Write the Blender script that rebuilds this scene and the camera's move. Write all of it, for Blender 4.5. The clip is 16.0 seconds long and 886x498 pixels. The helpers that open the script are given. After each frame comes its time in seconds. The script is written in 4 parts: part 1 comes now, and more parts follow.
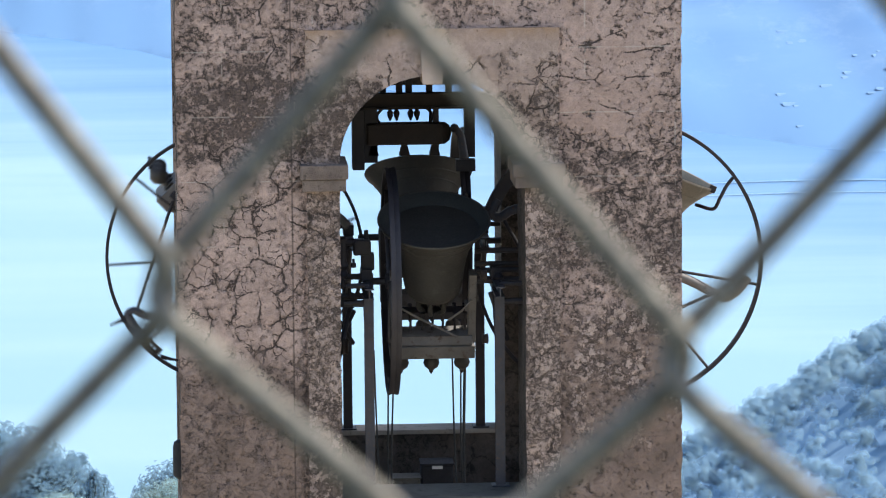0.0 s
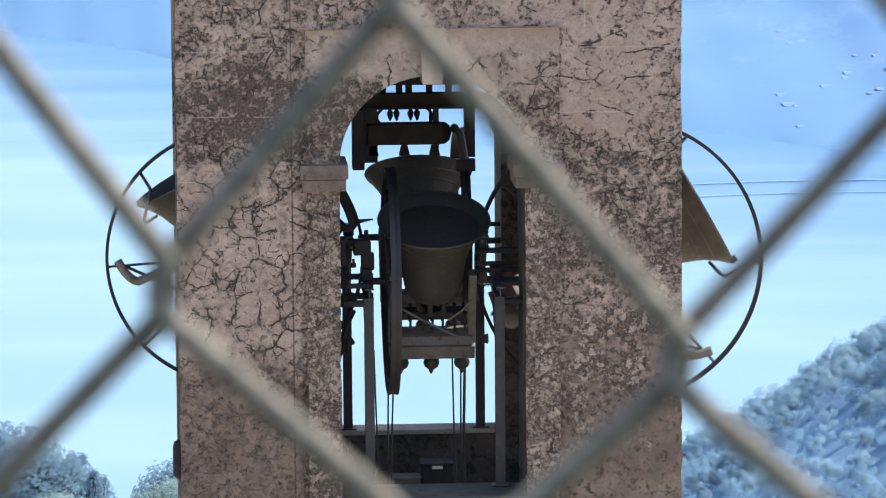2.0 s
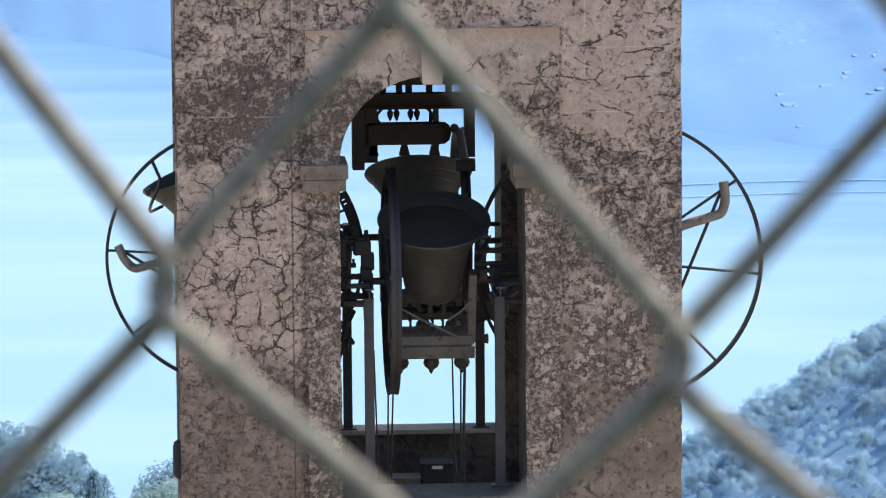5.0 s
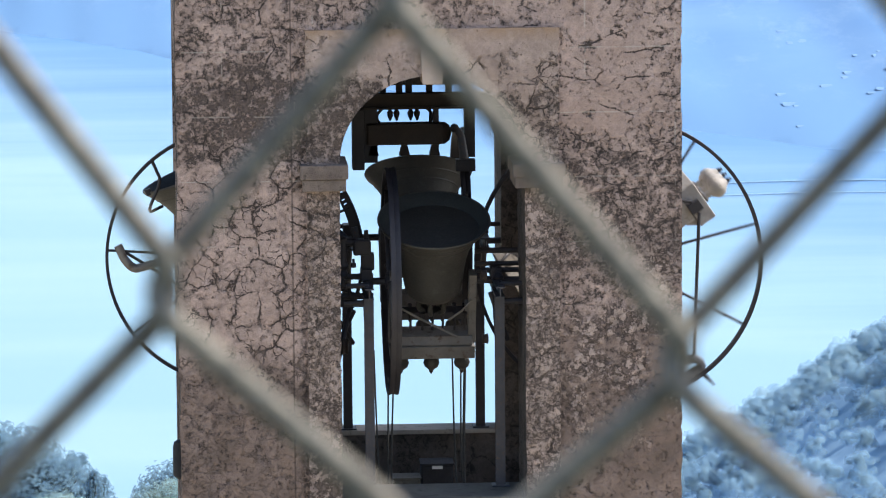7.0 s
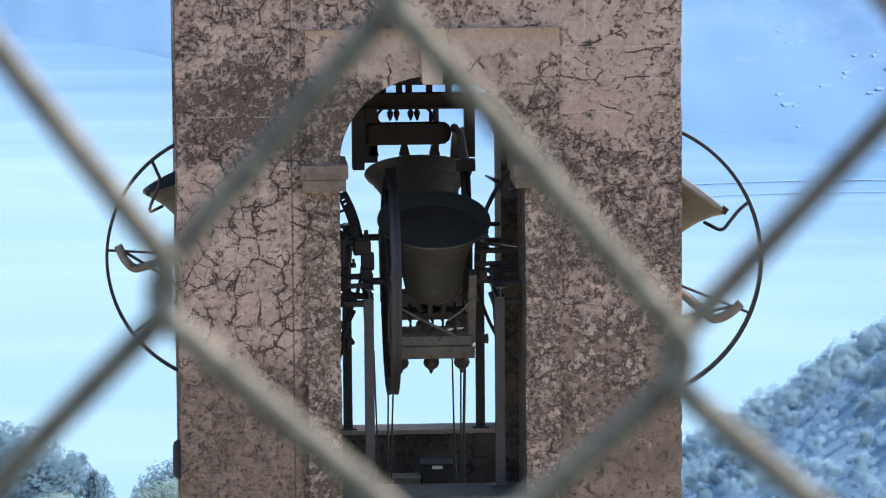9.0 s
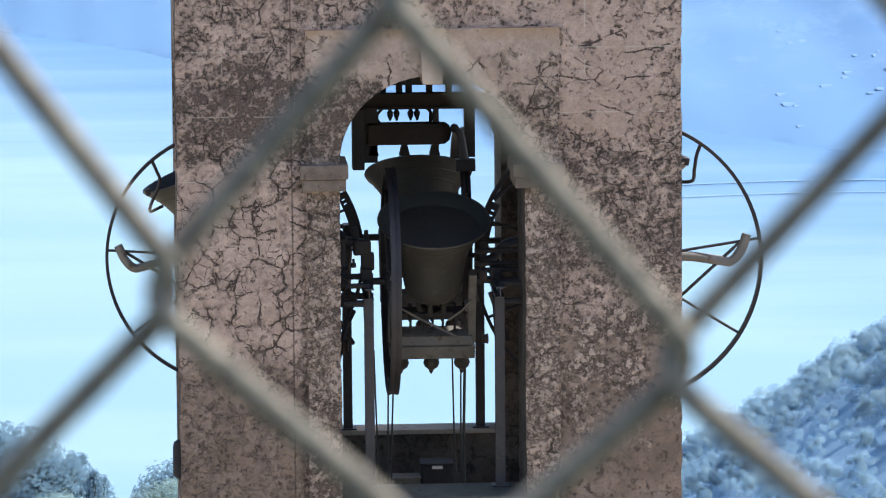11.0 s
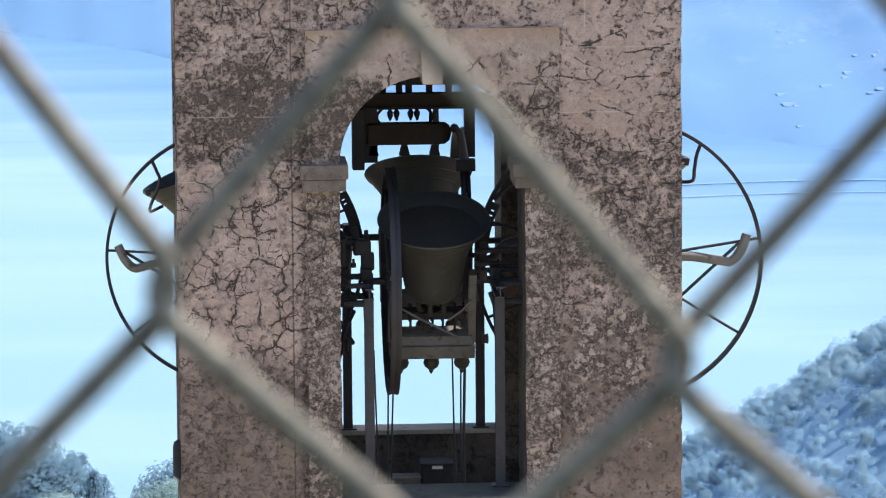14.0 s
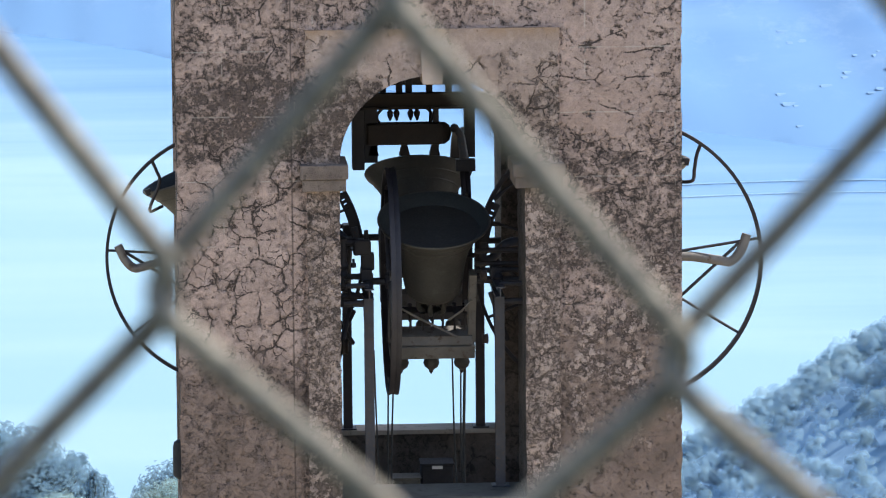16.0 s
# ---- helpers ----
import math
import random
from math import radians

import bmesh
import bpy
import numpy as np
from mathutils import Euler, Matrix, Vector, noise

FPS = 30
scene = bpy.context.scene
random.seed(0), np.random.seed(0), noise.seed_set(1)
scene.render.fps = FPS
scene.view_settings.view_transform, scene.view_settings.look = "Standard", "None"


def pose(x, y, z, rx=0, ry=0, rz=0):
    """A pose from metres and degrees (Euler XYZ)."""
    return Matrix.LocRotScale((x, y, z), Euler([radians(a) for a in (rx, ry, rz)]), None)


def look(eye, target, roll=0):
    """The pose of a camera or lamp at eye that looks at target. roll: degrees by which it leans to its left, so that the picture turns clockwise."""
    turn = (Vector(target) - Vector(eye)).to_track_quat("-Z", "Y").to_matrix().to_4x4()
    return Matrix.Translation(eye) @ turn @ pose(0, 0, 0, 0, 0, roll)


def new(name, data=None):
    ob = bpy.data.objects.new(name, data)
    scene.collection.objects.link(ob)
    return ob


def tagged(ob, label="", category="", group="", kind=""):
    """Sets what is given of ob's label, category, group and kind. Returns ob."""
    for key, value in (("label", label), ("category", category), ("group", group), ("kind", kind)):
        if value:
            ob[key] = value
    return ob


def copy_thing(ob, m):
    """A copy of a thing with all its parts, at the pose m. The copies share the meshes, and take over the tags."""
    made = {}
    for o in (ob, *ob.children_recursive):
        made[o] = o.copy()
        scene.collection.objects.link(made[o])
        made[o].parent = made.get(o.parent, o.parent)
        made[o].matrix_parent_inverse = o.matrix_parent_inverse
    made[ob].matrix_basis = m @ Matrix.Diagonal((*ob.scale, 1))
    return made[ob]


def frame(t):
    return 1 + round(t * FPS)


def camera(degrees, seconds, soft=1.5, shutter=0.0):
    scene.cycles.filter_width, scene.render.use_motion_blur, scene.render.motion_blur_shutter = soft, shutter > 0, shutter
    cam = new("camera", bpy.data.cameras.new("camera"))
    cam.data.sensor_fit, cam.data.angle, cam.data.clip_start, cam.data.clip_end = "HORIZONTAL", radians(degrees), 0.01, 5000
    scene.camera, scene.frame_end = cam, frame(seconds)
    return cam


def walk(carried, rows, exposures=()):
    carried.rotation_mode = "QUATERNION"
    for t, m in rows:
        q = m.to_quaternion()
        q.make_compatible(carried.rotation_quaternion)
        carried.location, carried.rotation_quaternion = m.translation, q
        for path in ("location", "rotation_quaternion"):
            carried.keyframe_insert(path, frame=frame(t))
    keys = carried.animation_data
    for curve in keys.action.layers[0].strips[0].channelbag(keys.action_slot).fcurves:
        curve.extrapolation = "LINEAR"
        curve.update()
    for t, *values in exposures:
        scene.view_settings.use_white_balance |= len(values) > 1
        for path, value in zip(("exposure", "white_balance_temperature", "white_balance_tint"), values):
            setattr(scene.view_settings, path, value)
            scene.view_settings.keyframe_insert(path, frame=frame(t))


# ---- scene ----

EYE = Vector((-2.508, -44.484, 8.363))
AIM = Vector((0.135, 0.0, 2.1))
CAM_POSE = look(EYE, AIM, -0.45)
cam = camera(9.957, 16.0, 1.1, 0.4)
cam.data.dof.use_dof = True
cam.data.dof.focus_distance = 46.0
cam.data.dof.aperture_fstop = 66.0
walk(cam, [(0.0, CAM_POSE), (16.0, CAM_POSE)], [(0.0, 1.26), (16.0, 1.26)])

# ---- light ----
SUN_TO = Vector((0.75, 0.25, 0.95)).normalized()
world = bpy.data.worlds.new("sky")
scene.world = world
world.use_nodes = True
wn = world.node_tree.nodes
sky = wn.new("ShaderNodeTexSky")
sky.sky_type = "NISHITA"
sky.sun_disc = False
sky.sun_elevation = math.asin(SUN_TO.z)
sky.sun_rotation = math.atan2(SUN_TO.x, SUN_TO.y)
sky.dust_density = 2.0
world.node_tree.links.new(sky.outputs[0], wn["Background"].inputs[0])
wn["Background"].inputs[1].default_value = 0.12
sun = new("sun", bpy.data.lights.new("sun", "SUN"))
sun.data.energy = 3.2
sun.data.angle = radians(0.6)
sun.data.color = (1.0, 0.95, 0.88)
sun.matrix_world = look(SUN_TO * 80, (0, 0, 0))


# ---- materials ----
class Nodes:
    """A small builder for one node material."""

    def __init__(self, name, rough=0.7, metal=0.0):
        self.m = bpy.data.materials.new(name)
        self.m.use_nodes = True
        self.t = self.m.node_tree
        self.b = self.t.nodes["Principled BSDF"]
        self.b.inputs["Roughness"].default_value = rough
        self.b.inputs["Metallic"].default_value = metal
        self.tc = self.t.nodes.new("ShaderNodeTexCoord").outputs["Object"]

    def link(self, a, b):
        self.t.links.new(a, b)

    def stretch(self, sx, sy, sz):
        n = self.t.nodes.new("ShaderNodeMapping")
        n.inputs["Scale"].default_value = (sx, sy, sz)
        self.link(self.tc, n.inputs[0])
        return n.outputs[0]

    def noise(self, scale, detail=6, rough=0.6, vec=None, distort=0.0):
        n = self.t.nodes.new("ShaderNodeTexNoise")
        n.inputs["Scale"].default_value = scale
        n.inputs["Detail"].default_value = detail
        n.inputs["Roughness"].default_value = rough
        n.inputs["Distortion"].default_value = distort
        self.link(vec or self.tc, n.inputs["Vector"])
        return n.outputs[0]

    def warped(self, scale, amount):
        n = self.t.nodes.new("ShaderNodeTexNoise")
        n.inputs["Scale"].default_value = scale
        n.inputs["Detail"].default_value = 4
        self.link(self.tc, n.inputs["Vector"])
        v = self.t.nodes.new("ShaderNodeVectorMath")
        v.operation = "MULTIPLY_ADD"
        self.link(n.outputs[1], v.inputs[0])
        v.inputs[1].default_value = (amount, amount, amount)
        self.link(self.tc, v.inputs[2])
        return v.outputs[0]

    def edges(self, scale, vec):
        n = self.t.nodes.new("ShaderNodeTexVoronoi")
        n.feature = "DISTANCE_TO_EDGE"
        n.inputs["Scale"].default_value = scale
        self.link(vec, n.inputs["Vector"])
        return n.outputs["Distance"]

    def ramp(self, fac, lo, hi, a=0.0, b=1.0):
        n = self.t.nodes.new("ShaderNodeMapRange")
        n.inputs["From Min"].default_value = lo
        n.inputs["From Max"].default_value = hi
        n.inputs["To Min"].default_value = a
        n.inputs["To Max"].default_value = b
        self.link(fac, n.inputs["Value"])
        return n.outputs[0]

    def calc(self, op, a, b):
        n = self.t.nodes.new("ShaderNodeMath")
        n.operation = op
        for i, v in enumerate((a, b)):
            if isinstance(v, (int, float)):
                n.inputs[i].default_value = v
            else:
                self.link(v, n.inputs[i])
        return n.outputs[0]

    def mix(self, fac, a, b):
        n = self.t.nodes.new("ShaderNodeMix")
        n.data_type = "RGBA"
        for sock, v in ((n.inputs[0], fac), (n.inputs[6], a), (n.inputs[7], b)):
            if isinstance(v, (int, float)):
                sock.default_value = v
            elif isinstance(v, tuple):
                sock.default_value = (*v, 1)
            else:
                self.link(v, sock)
        return n.outputs[2]

    def sep(self, axis):
        n = self.t.nodes.new("ShaderNodeSeparateXYZ")
        self.link(self.tc, n.inputs[0])
        return n.outputs[axis]

    def finish(self, color, bump=None, strength=0.4, dist=0.01, rough=None):
        self.link(color, self.b.inputs["Base Color"])
        if rough is not None:
            self.link(rough, self.b.inputs["Roughness"])
        if bump is not None:
            n = self.t.nodes.new("ShaderNodeBump")
            n.inputs["Strength"].default_value = strength
            n.inputs["Distance"].default_value = dist
            self.link(bump, n.inputs["Height"])
            self.link(n.outputs[0], self.b.inputs["Normal"])
        return self.m


def worn(name, a, b, rough=0.6, metal=0.0, scale=6.0, bump=0.3, dist=0.004, c=None):
    """Two tones by coarse noise, fine grain, and rust or dirt spots in a third tone."""
    n = Nodes(name, rough, metal)
    coarse = n.ramp(n.noise(scale), 0.35, 0.65)
    fine = n.noise(scale * 14, 4)
    col = n.mix(coarse, a, b)
    if c:
        col = n.mix(n.ramp(n.noise(scale * 3.1, 8, 0.7), 0.55, 0.68), col, c)
    return n.finish(col, fine, bump, dist, n.ramp(fine, 0.2, 0.8, max(0.05, rough - 0.15), min(1, rough + 0.15)))


def plaster(name, light, mid, dark, face="wall"):
    """Old lime plaster: pale skin, crazed cracks, dark weathered patches, pits, brown damp skin low down, scored lines.
    face: "wall" for the tower's plain face, "surround" for the raised arch band, "inner" for the inside, with its shade
    put into the colours."""
    n = Nodes(name, 0.92)
    add, mul = (lambda a, b: n.calc("ADD", a, b)), (lambda a, b: n.calc("MULTIPLY", a, b))
    x, z = n.sep(0), n.sep(2)
    wx = add(x, n.ramp(n.noise(1.3, 4), 0.25, 0.75, -0.32, 0.32))
    wz = add(z, n.ramp(n.noise(1.6, 4, 0.6), 0.25, 0.75, -0.45, 0.45))
    big = n.noise(0.8, 3)
    mid_n = n.noise(2.6, 4, 0.6)
    patch = n.noise(16, 8, 0.74, n.warped(8.0, 0.05))
    pits = n.noise(40, 5, 0.68)
    grain = n.noise(110, 4, 0.7)
    tone = n.noise(17, 6, 0.75)
    shade = tuple(0.62 * a + 0.38 * b for a, b in zip(dark, mid))
    high = n.ramp(wz, 2.72, 3.02)
    low = n.ramp(wz, 1.22, 0.86)
    if face == "wall":
        right = n.ramp(wx, 0.2, 1.0)
        left = n.calc("SUBTRACT", 1.0, right)
        top = n.ramp(wz, 3.45, 3.85)
        band = mul(n.ramp(wz, 2.0, 2.2), n.ramp(wz, 3.35, 3.05))
        mottled = add(mul(left, mul(high, n.ramp(top, 0, 1, 0.95, 0.62))), mul(right, n.ramp(n.calc("ABSOLUTE", n.calc("SUBTRACT", wz, 2.45), 0), 1.15, 0.35, 0.34, 0.72)))
        mottled = add(mottled, mul(mul(left, n.calc("SUBTRACT", 1.0, high)), 0.30))
        netted = add(mul(left, n.ramp(high, 0, 1, 1.0, 0.25)), mul(right, n.ramp(band, 0, 1, -0.3, 0.35)))
        courses = mul(right, n.ramp(wz, 1.6, 2.2))
        flaked = mul(right, mul(n.ramp(mid_n, 0.44, 0.54), mul(n.ramp(wz, 2.25, 1.95), n.ramp(wz, 0.3, 0.8))))
        brown = n.calc("MAXIMUM", low, mul(right, mul(n.ramp(wz, 1.75, 1.35), 0.8)))
    elif face == "surround":
        haunch = mul(high, n.ramp(wz, 3.88, 3.55))
        mottled = add(mul(haunch, 0.85), mul(n.calc("SUBTRACT", 1.0, high), 0.58))
        netted = n.ramp(haunch, 0, 1, 0.0, 0.4)
        courses = None
        flaked = n.calc("SUBTRACT", 1.0, high)
        brown = mul(n.ramp(wz, 0.35, 0.05), 0.6)
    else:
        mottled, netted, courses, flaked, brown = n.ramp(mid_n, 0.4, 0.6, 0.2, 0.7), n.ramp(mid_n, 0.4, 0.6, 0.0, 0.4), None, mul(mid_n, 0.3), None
    # skin
    col = n.mix(n.ramp(n.noise(3.6, 7, 0.65), 0.36, 0.62), mid, light)
    col = n.mix(n.ramp(tone, 0.6, 0.36, 0.0, 0.55), col, tuple(0.4 * a + 0.6 * b for a, b in zip(dark, mid)))
    col = n.mix(n.ramp(big, 0.48, 0.7, 0, 0.4), col, tuple(c * k for c, k in zip(mid, (0.84, 0.76, 0.68))))
    if brown is not None:
        skin = n.mix(n.ramp(n.noise(2.2, 5, 0.6), 0.38, 0.62), (0.155, 0.118, 0.10), (0.27, 0.195, 0.155))
        col = n.mix(mul(brown, n.ramp(mid_n, 0.35, 0.62, 0.95, 0.6)), col, skin)
    # weathered patches: a grey bruise with a dark heart
    v = add(mul(patch, 0.72), mul(pits, 0.28))
    v = n.calc("SUBTRACT", v, mul(mottled, 0.172))
    if brown is not None:
        v = n.calc("SUBTRACT", v, mul(brown, 0.03))
    v = add(v, n.ramp(big, 0.3, 0.7, -0.035, 0.035))
    bruise = n.ramp(v, 0.405, 0.345)
    heart = n.ramp(v, 0.352, 0.325)
    col = n.mix(mul(bruise, n.ramp(pits, 0.36, 0.58, 0.9, 0.5)), col, shade)
    col = n.mix(mul(heart, n.ramp(pits, 0.35, 0.65, 0.95, 0.55)), col, dark)
    # lifted pale flakes on a darker ground, each ringed by a dark band
    col = n.mix(mul(flaked, n.ramp(tone, 0.35, 0.6, 0.75, 0.3)), col, shade)
    chip = n.noise(17, 5, 0.66, n.warped(10, 0.05))
    col = n.mix(mul(mul(n.ramp(chip, 0.52, 0.49), n.ramp(chip, 0.42, 0.46)), mul(flaked, 0.75)), col, dark)
    col = n.mix(mul(n.ramp(chip, 0.53, 0.56), mul(flaked, n.ramp(mid_n, 0.4, 0.55, 0.15, 0.6))), col, tuple(min(0.82, 1.12 * c) for c in light))
    # small pits
    pit = mul(n.ramp(n.noise(30, 4, 0.6), 0.35, 0.32), n.ramp(n.noise(4.5, 4), 0.45, 0.55))
    col = n.mix(mul(pit, 0.75), col, dark)
    # cracks
    rag = n.ramp(pits, 0.36, 0.62, 0.022, -0.026)
    width = n.ramp(n.noise(3.1, 3), 0.35, 0.65, 0.006, 0.036)
    e1 = add(n.edges(4.3, n.warped(4.4, 0.20)), rag)
    e2 = add(n.edges(9.0, n.warped(8.0, 0.11)), rag)

    def line(e, lo, hi):
        return n.ramp(n.calc("SUBTRACT", e, width), lo, hi)

    ends = n.ramp(n.noise(5.2, 4, 0.6), 0.44, 0.50)
    c1 = mul(line(e1, 0.012, -0.012), n.ramp(add(n.noise(1.7, 3), mul(netted, 0.22)), 0.52, 0.58))
    c2 = mul(line(e2, 0.012, -0.02), n.ramp(add(n.noise(2.4, 3), mul(netted, 0.12)), 0.58, 0.63))
    lines = mul(n.calc("MAXIMUM", c1, c2), ends)
    halo = mul(mul(n.ramp(e1, 0.17, 0.03), n.ramp(tone, 0.56, 0.44)), mul(netted, 0.5))
    if courses is not None:
        bed = n.t.nodes.new("ShaderNodeVectorMath")
        bed.operation = "MULTIPLY"
        n.link(n.warped(4.0, 0.12), bed.inputs[0])
        bed.inputs[1].default_value = (0.7, 1, 1.75)
        e3 = add(n.edges(3.1, bed.outputs[0]), rag)
        c3 = mul(mul(line(e3, 0.006, -0.012), courses), n.ramp(n.noise(4.0, 4), 0.51, 0.55))
        lines = n.calc("MAXIMUM", lines, c3)
    if brown is not None:
        lines = mul(lines, n.ramp(brown, 0, 1, 1, 0.3))
    col = n.mix(halo, col, shade)
    col = n.mix(mul(lines, 0.9), col, tuple(0.7 * c for c in dark))
    if face == "wall":
        wob = add(z, mul(n.noise(1.2, 2), 0.03))
        row = n.calc("ABSOLUTE", n.calc("SUBTRACT", n.calc("FRACT", n.calc("DIVIDE", n.calc("SUBTRACT", wob, 3.315 - 0.2875), 0.575), 0), 0.5), 0)
        mark = mul(n.ramp(row, 0.014, 0.006), mul(n.ramp(n.noise(4, 4, 0.7), 0.46, 0.53), n.ramp(wz, 1.6, 2.6)))
        off = n.calc("FRACT", n.calc("DIVIDE", add(x, 0.60), 0.80), 0)
        stand = mul(n.ramp(n.calc("ABSOLUTE", n.calc("SUBTRACT", off, 0.5), 0), 0.012, 0.005), mul(n.ramp(n.noise(3.3, 4, 0.7), 0.52, 0.57), n.ramp(wz, 2.0, 2.6)))
        col = n.mix(mul(n.calc("MAXIMUM", mark, stand), 0.65), col, (0.70, 0.63, 0.56))
        seam = n.ramp(n.calc("ABSOLUTE", add(x, 1.195), 0), 0.011, 0.004)
        edge = mul(n.ramp(n.calc("ABSOLUTE", add(x, 1.10), 0), 0.05, 0.012), n.ramp(add(tone, mul(pits, 0.3)), 0.72, 0.58))
        col = n.mix(n.calc("MAXIMUM", mul(seam, 0.6), mul(edge, 0.75)), col, dark)
    elif face == "surround":
        ochre = mul(n.ramp(z, 3.93, 4.045), n.ramp(n.noise(2.5, 5, 0.65), 0.42, 0.58, 0.15, 0.85))
        col = n.mix(ochre, col, (0.47, 0.315, 0.20))
    col = n.mix(n.ramp(grain, 0.3, 0.7, 0.22, 0.0), col, dark)
    h = n.calc("SUBTRACT", mul(grain, 0.2), mul(lines, 1.0))
    h = n.calc("SUBTRACT", h, add(mul(heart, 0.45), mul(bruise, 0.25)))
    h = add(h, add(mul(patch, 0.6), add(mul(tone, 0.7), mul(mul(chip, flaked), 0.7))))
    return n.finish(col, h, 0.9, 0.045)


PLASTER = plaster("weathered_plaster", (0.77, 0.59, 0.52), (0.54, 0.405, 0.352), (0.062, 0.047, 0.042))
PLASTER_PALE = plaster("pale_flaking_plaster", (0.68, 0.54, 0.475), (0.50, 0.385, 0.33), (0.075, 0.056, 0.048), "surround")
# same plaster in darker colours: the belfry's inside shade is painted in
INNER = plaster("shaded_inner_plaster", (0.15, 0.125, 0.108), (0.105, 0.087, 0.076), (0.045, 0.038, 0.034), "inner")
STONE = worn("impost_stone", (0.25, 0.20, 0.17), (0.15, 0.12, 0.105), 0.9, 0, 7, 0.9, 0.02, (0.085, 0.07, 0.06))
BRONZE = worn("aged_bronze", (0.062, 0.059, 0.055), (0.046, 0.045, 0.043), 0.6, 0.3, 4, 0.25, 0.003, (0.07, 0.074, 0.066))
# a darker bronze for the inside faces of each bell
BELL_INSIDE = worn("dark_inner_bronze", (0.028, 0.034, 0.034), (0.022, 0.026, 0.028), 0.75, 0.1, 5)
IRON = worn("black_iron", (0.020, 0.019, 0.026), (0.031, 0.028, 0.033), 0.6, 0.1, 9, 0.25, 0.002)
STEEL = worn("grey_painted_steel", (0.062, 0.066, 0.085), (0.045, 0.048, 0.062), 0.5, 0.2, 7, 0.2, 0.002, (0.11, 0.075, 0.055))
YOKE = worn("weathered_grey_yoke", (0.21, 0.195, 0.18), (0.15, 0.14, 0.13), 0.7, 0.05, 5, 0.3, 0.004, (0.10, 0.075, 0.055))
WIRE = worn("galvanised_wire", (0.31, 0.28, 0.225), (0.13, 0.118, 0.10), 0.85, 0.0, 400, 0.5, 0.0004, (0.06, 0.055, 0.05))
POMMEL = worn("darkened_metal", (0.085, 0.078, 0.07), (0.055, 0.05, 0.046), 0.6, 0.2, 9)
# weathered tan bronze, lightened in colour for the sun on the outer bell
BRONZE_PALE = worn("sunlit_weathered_bronze", (0.135, 0.115, 0.095), (0.085, 0.075, 0.065), 0.6, 0.2, 4, 0.3, 0.003, (0.16, 0.145, 0.12))
# lit copy of the grey yoke: sunlight on yoke and pommels is in the colour
YOKE_PALE = worn("sunlit_grey_yoke", (0.38, 0.355, 0.33), (0.24, 0.22, 0.20), 0.75, 0.0, 6, 0.4, 0.006, (0.20, 0.165, 0.13))
ROPE = worn("dark_cable", (0.05, 0.05, 0.05), (0.08, 0.075, 0.07), 0.8, 0, 60)
DARKBOX = worn("dark_casing", (0.016, 0.017, 0.022), (0.024, 0.024, 0.028), 0.85, 0.0, 12)
WHITE = worn("white_enamel", (0.7, 0.7, 0.68), (0.6, 0.6, 0.58), 0.4, 0, 12)
CONCRETE = worn("sill_concrete", (0.34, 0.31, 0.27), (0.25, 0.225, 0.20), 0.95, 0, 3, 0.5, 0.01, (0.13, 0.115, 0.10))


KEYTONE = worn("keystone_render", (0.50, 0.41, 0.355), (0.42, 0.34, 0.29), 0.9, 0, 5, 0.4, 0.006, (0.33, 0.265, 0.225))
SILLTONE = worn("dark_sill", (0.12, 0.115, 0.10), (0.085, 0.08, 0.07), 0.95, 0, 3, 0.5, 0.01, (0.05, 0.047, 0.04))


def leaf_mat(name, a, b, c, patch=0.14, thin=0.4):
    """Thin leaf sprays: light scatters through them and passes between them, which flattens contrast as haze does."""
    n = Nodes(name, 0.8)
    col = n.mix(n.ramp(n.noise(patch, 3), 0.35, 0.65), a, b)
    col = n.mix(n.ramp(n.noise(patch * 0.45, 3), 0.52, 0.66, 0, 0.7), col, c)
    r = n.t.nodes.new("ShaderNodeNewGeometry").outputs["Random Per Island"]
    col = n.mix(n.ramp(r, 0, 1, 0, 0.2), col, tuple(min(0.9, x * 1.2) for x in b))
    m = n.finish(col)
    tr = n.t.nodes.new("ShaderNodeBsdfTranslucent")
    gap = n.t.nodes.new("ShaderNodeBsdfTransparent")
    n.link(col, tr.inputs[0])
    mx, thinned = n.t.nodes.new("ShaderNodeMixShader"), n.t.nodes.new("ShaderNodeMixShader")
    mx.inputs[0].default_value = 0.45
    thinned.inputs[0].default_value = thin
    n.b.inputs["Specular IOR Level"].default_value = 0.0
    n.link(n.b.outputs[0], mx.inputs[1])
    n.link(tr.outputs[0], mx.inputs[2])
    n.link(mx.outputs[0], thinned.inputs[1])
    n.link(gap.outputs[0], thinned.inputs[2])
    n.link(thinned.outputs[0], n.t.nodes["Material Output"].inputs[0])
    return m


# hillside leaves: blue distance haze is mixed into the base colours
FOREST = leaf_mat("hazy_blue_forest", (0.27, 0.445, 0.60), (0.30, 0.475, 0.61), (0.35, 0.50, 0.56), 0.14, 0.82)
# near-slope crowns and conifers: paler and bluer, haze put into the colour
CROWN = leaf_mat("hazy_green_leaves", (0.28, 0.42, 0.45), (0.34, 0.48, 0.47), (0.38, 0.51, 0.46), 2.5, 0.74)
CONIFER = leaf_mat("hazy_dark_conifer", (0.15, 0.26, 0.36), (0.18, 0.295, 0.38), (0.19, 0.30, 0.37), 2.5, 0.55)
BARK = worn("bark", (0.10, 0.085, 0.07), (0.07, 0.06, 0.05), 0.95, 0, 2)


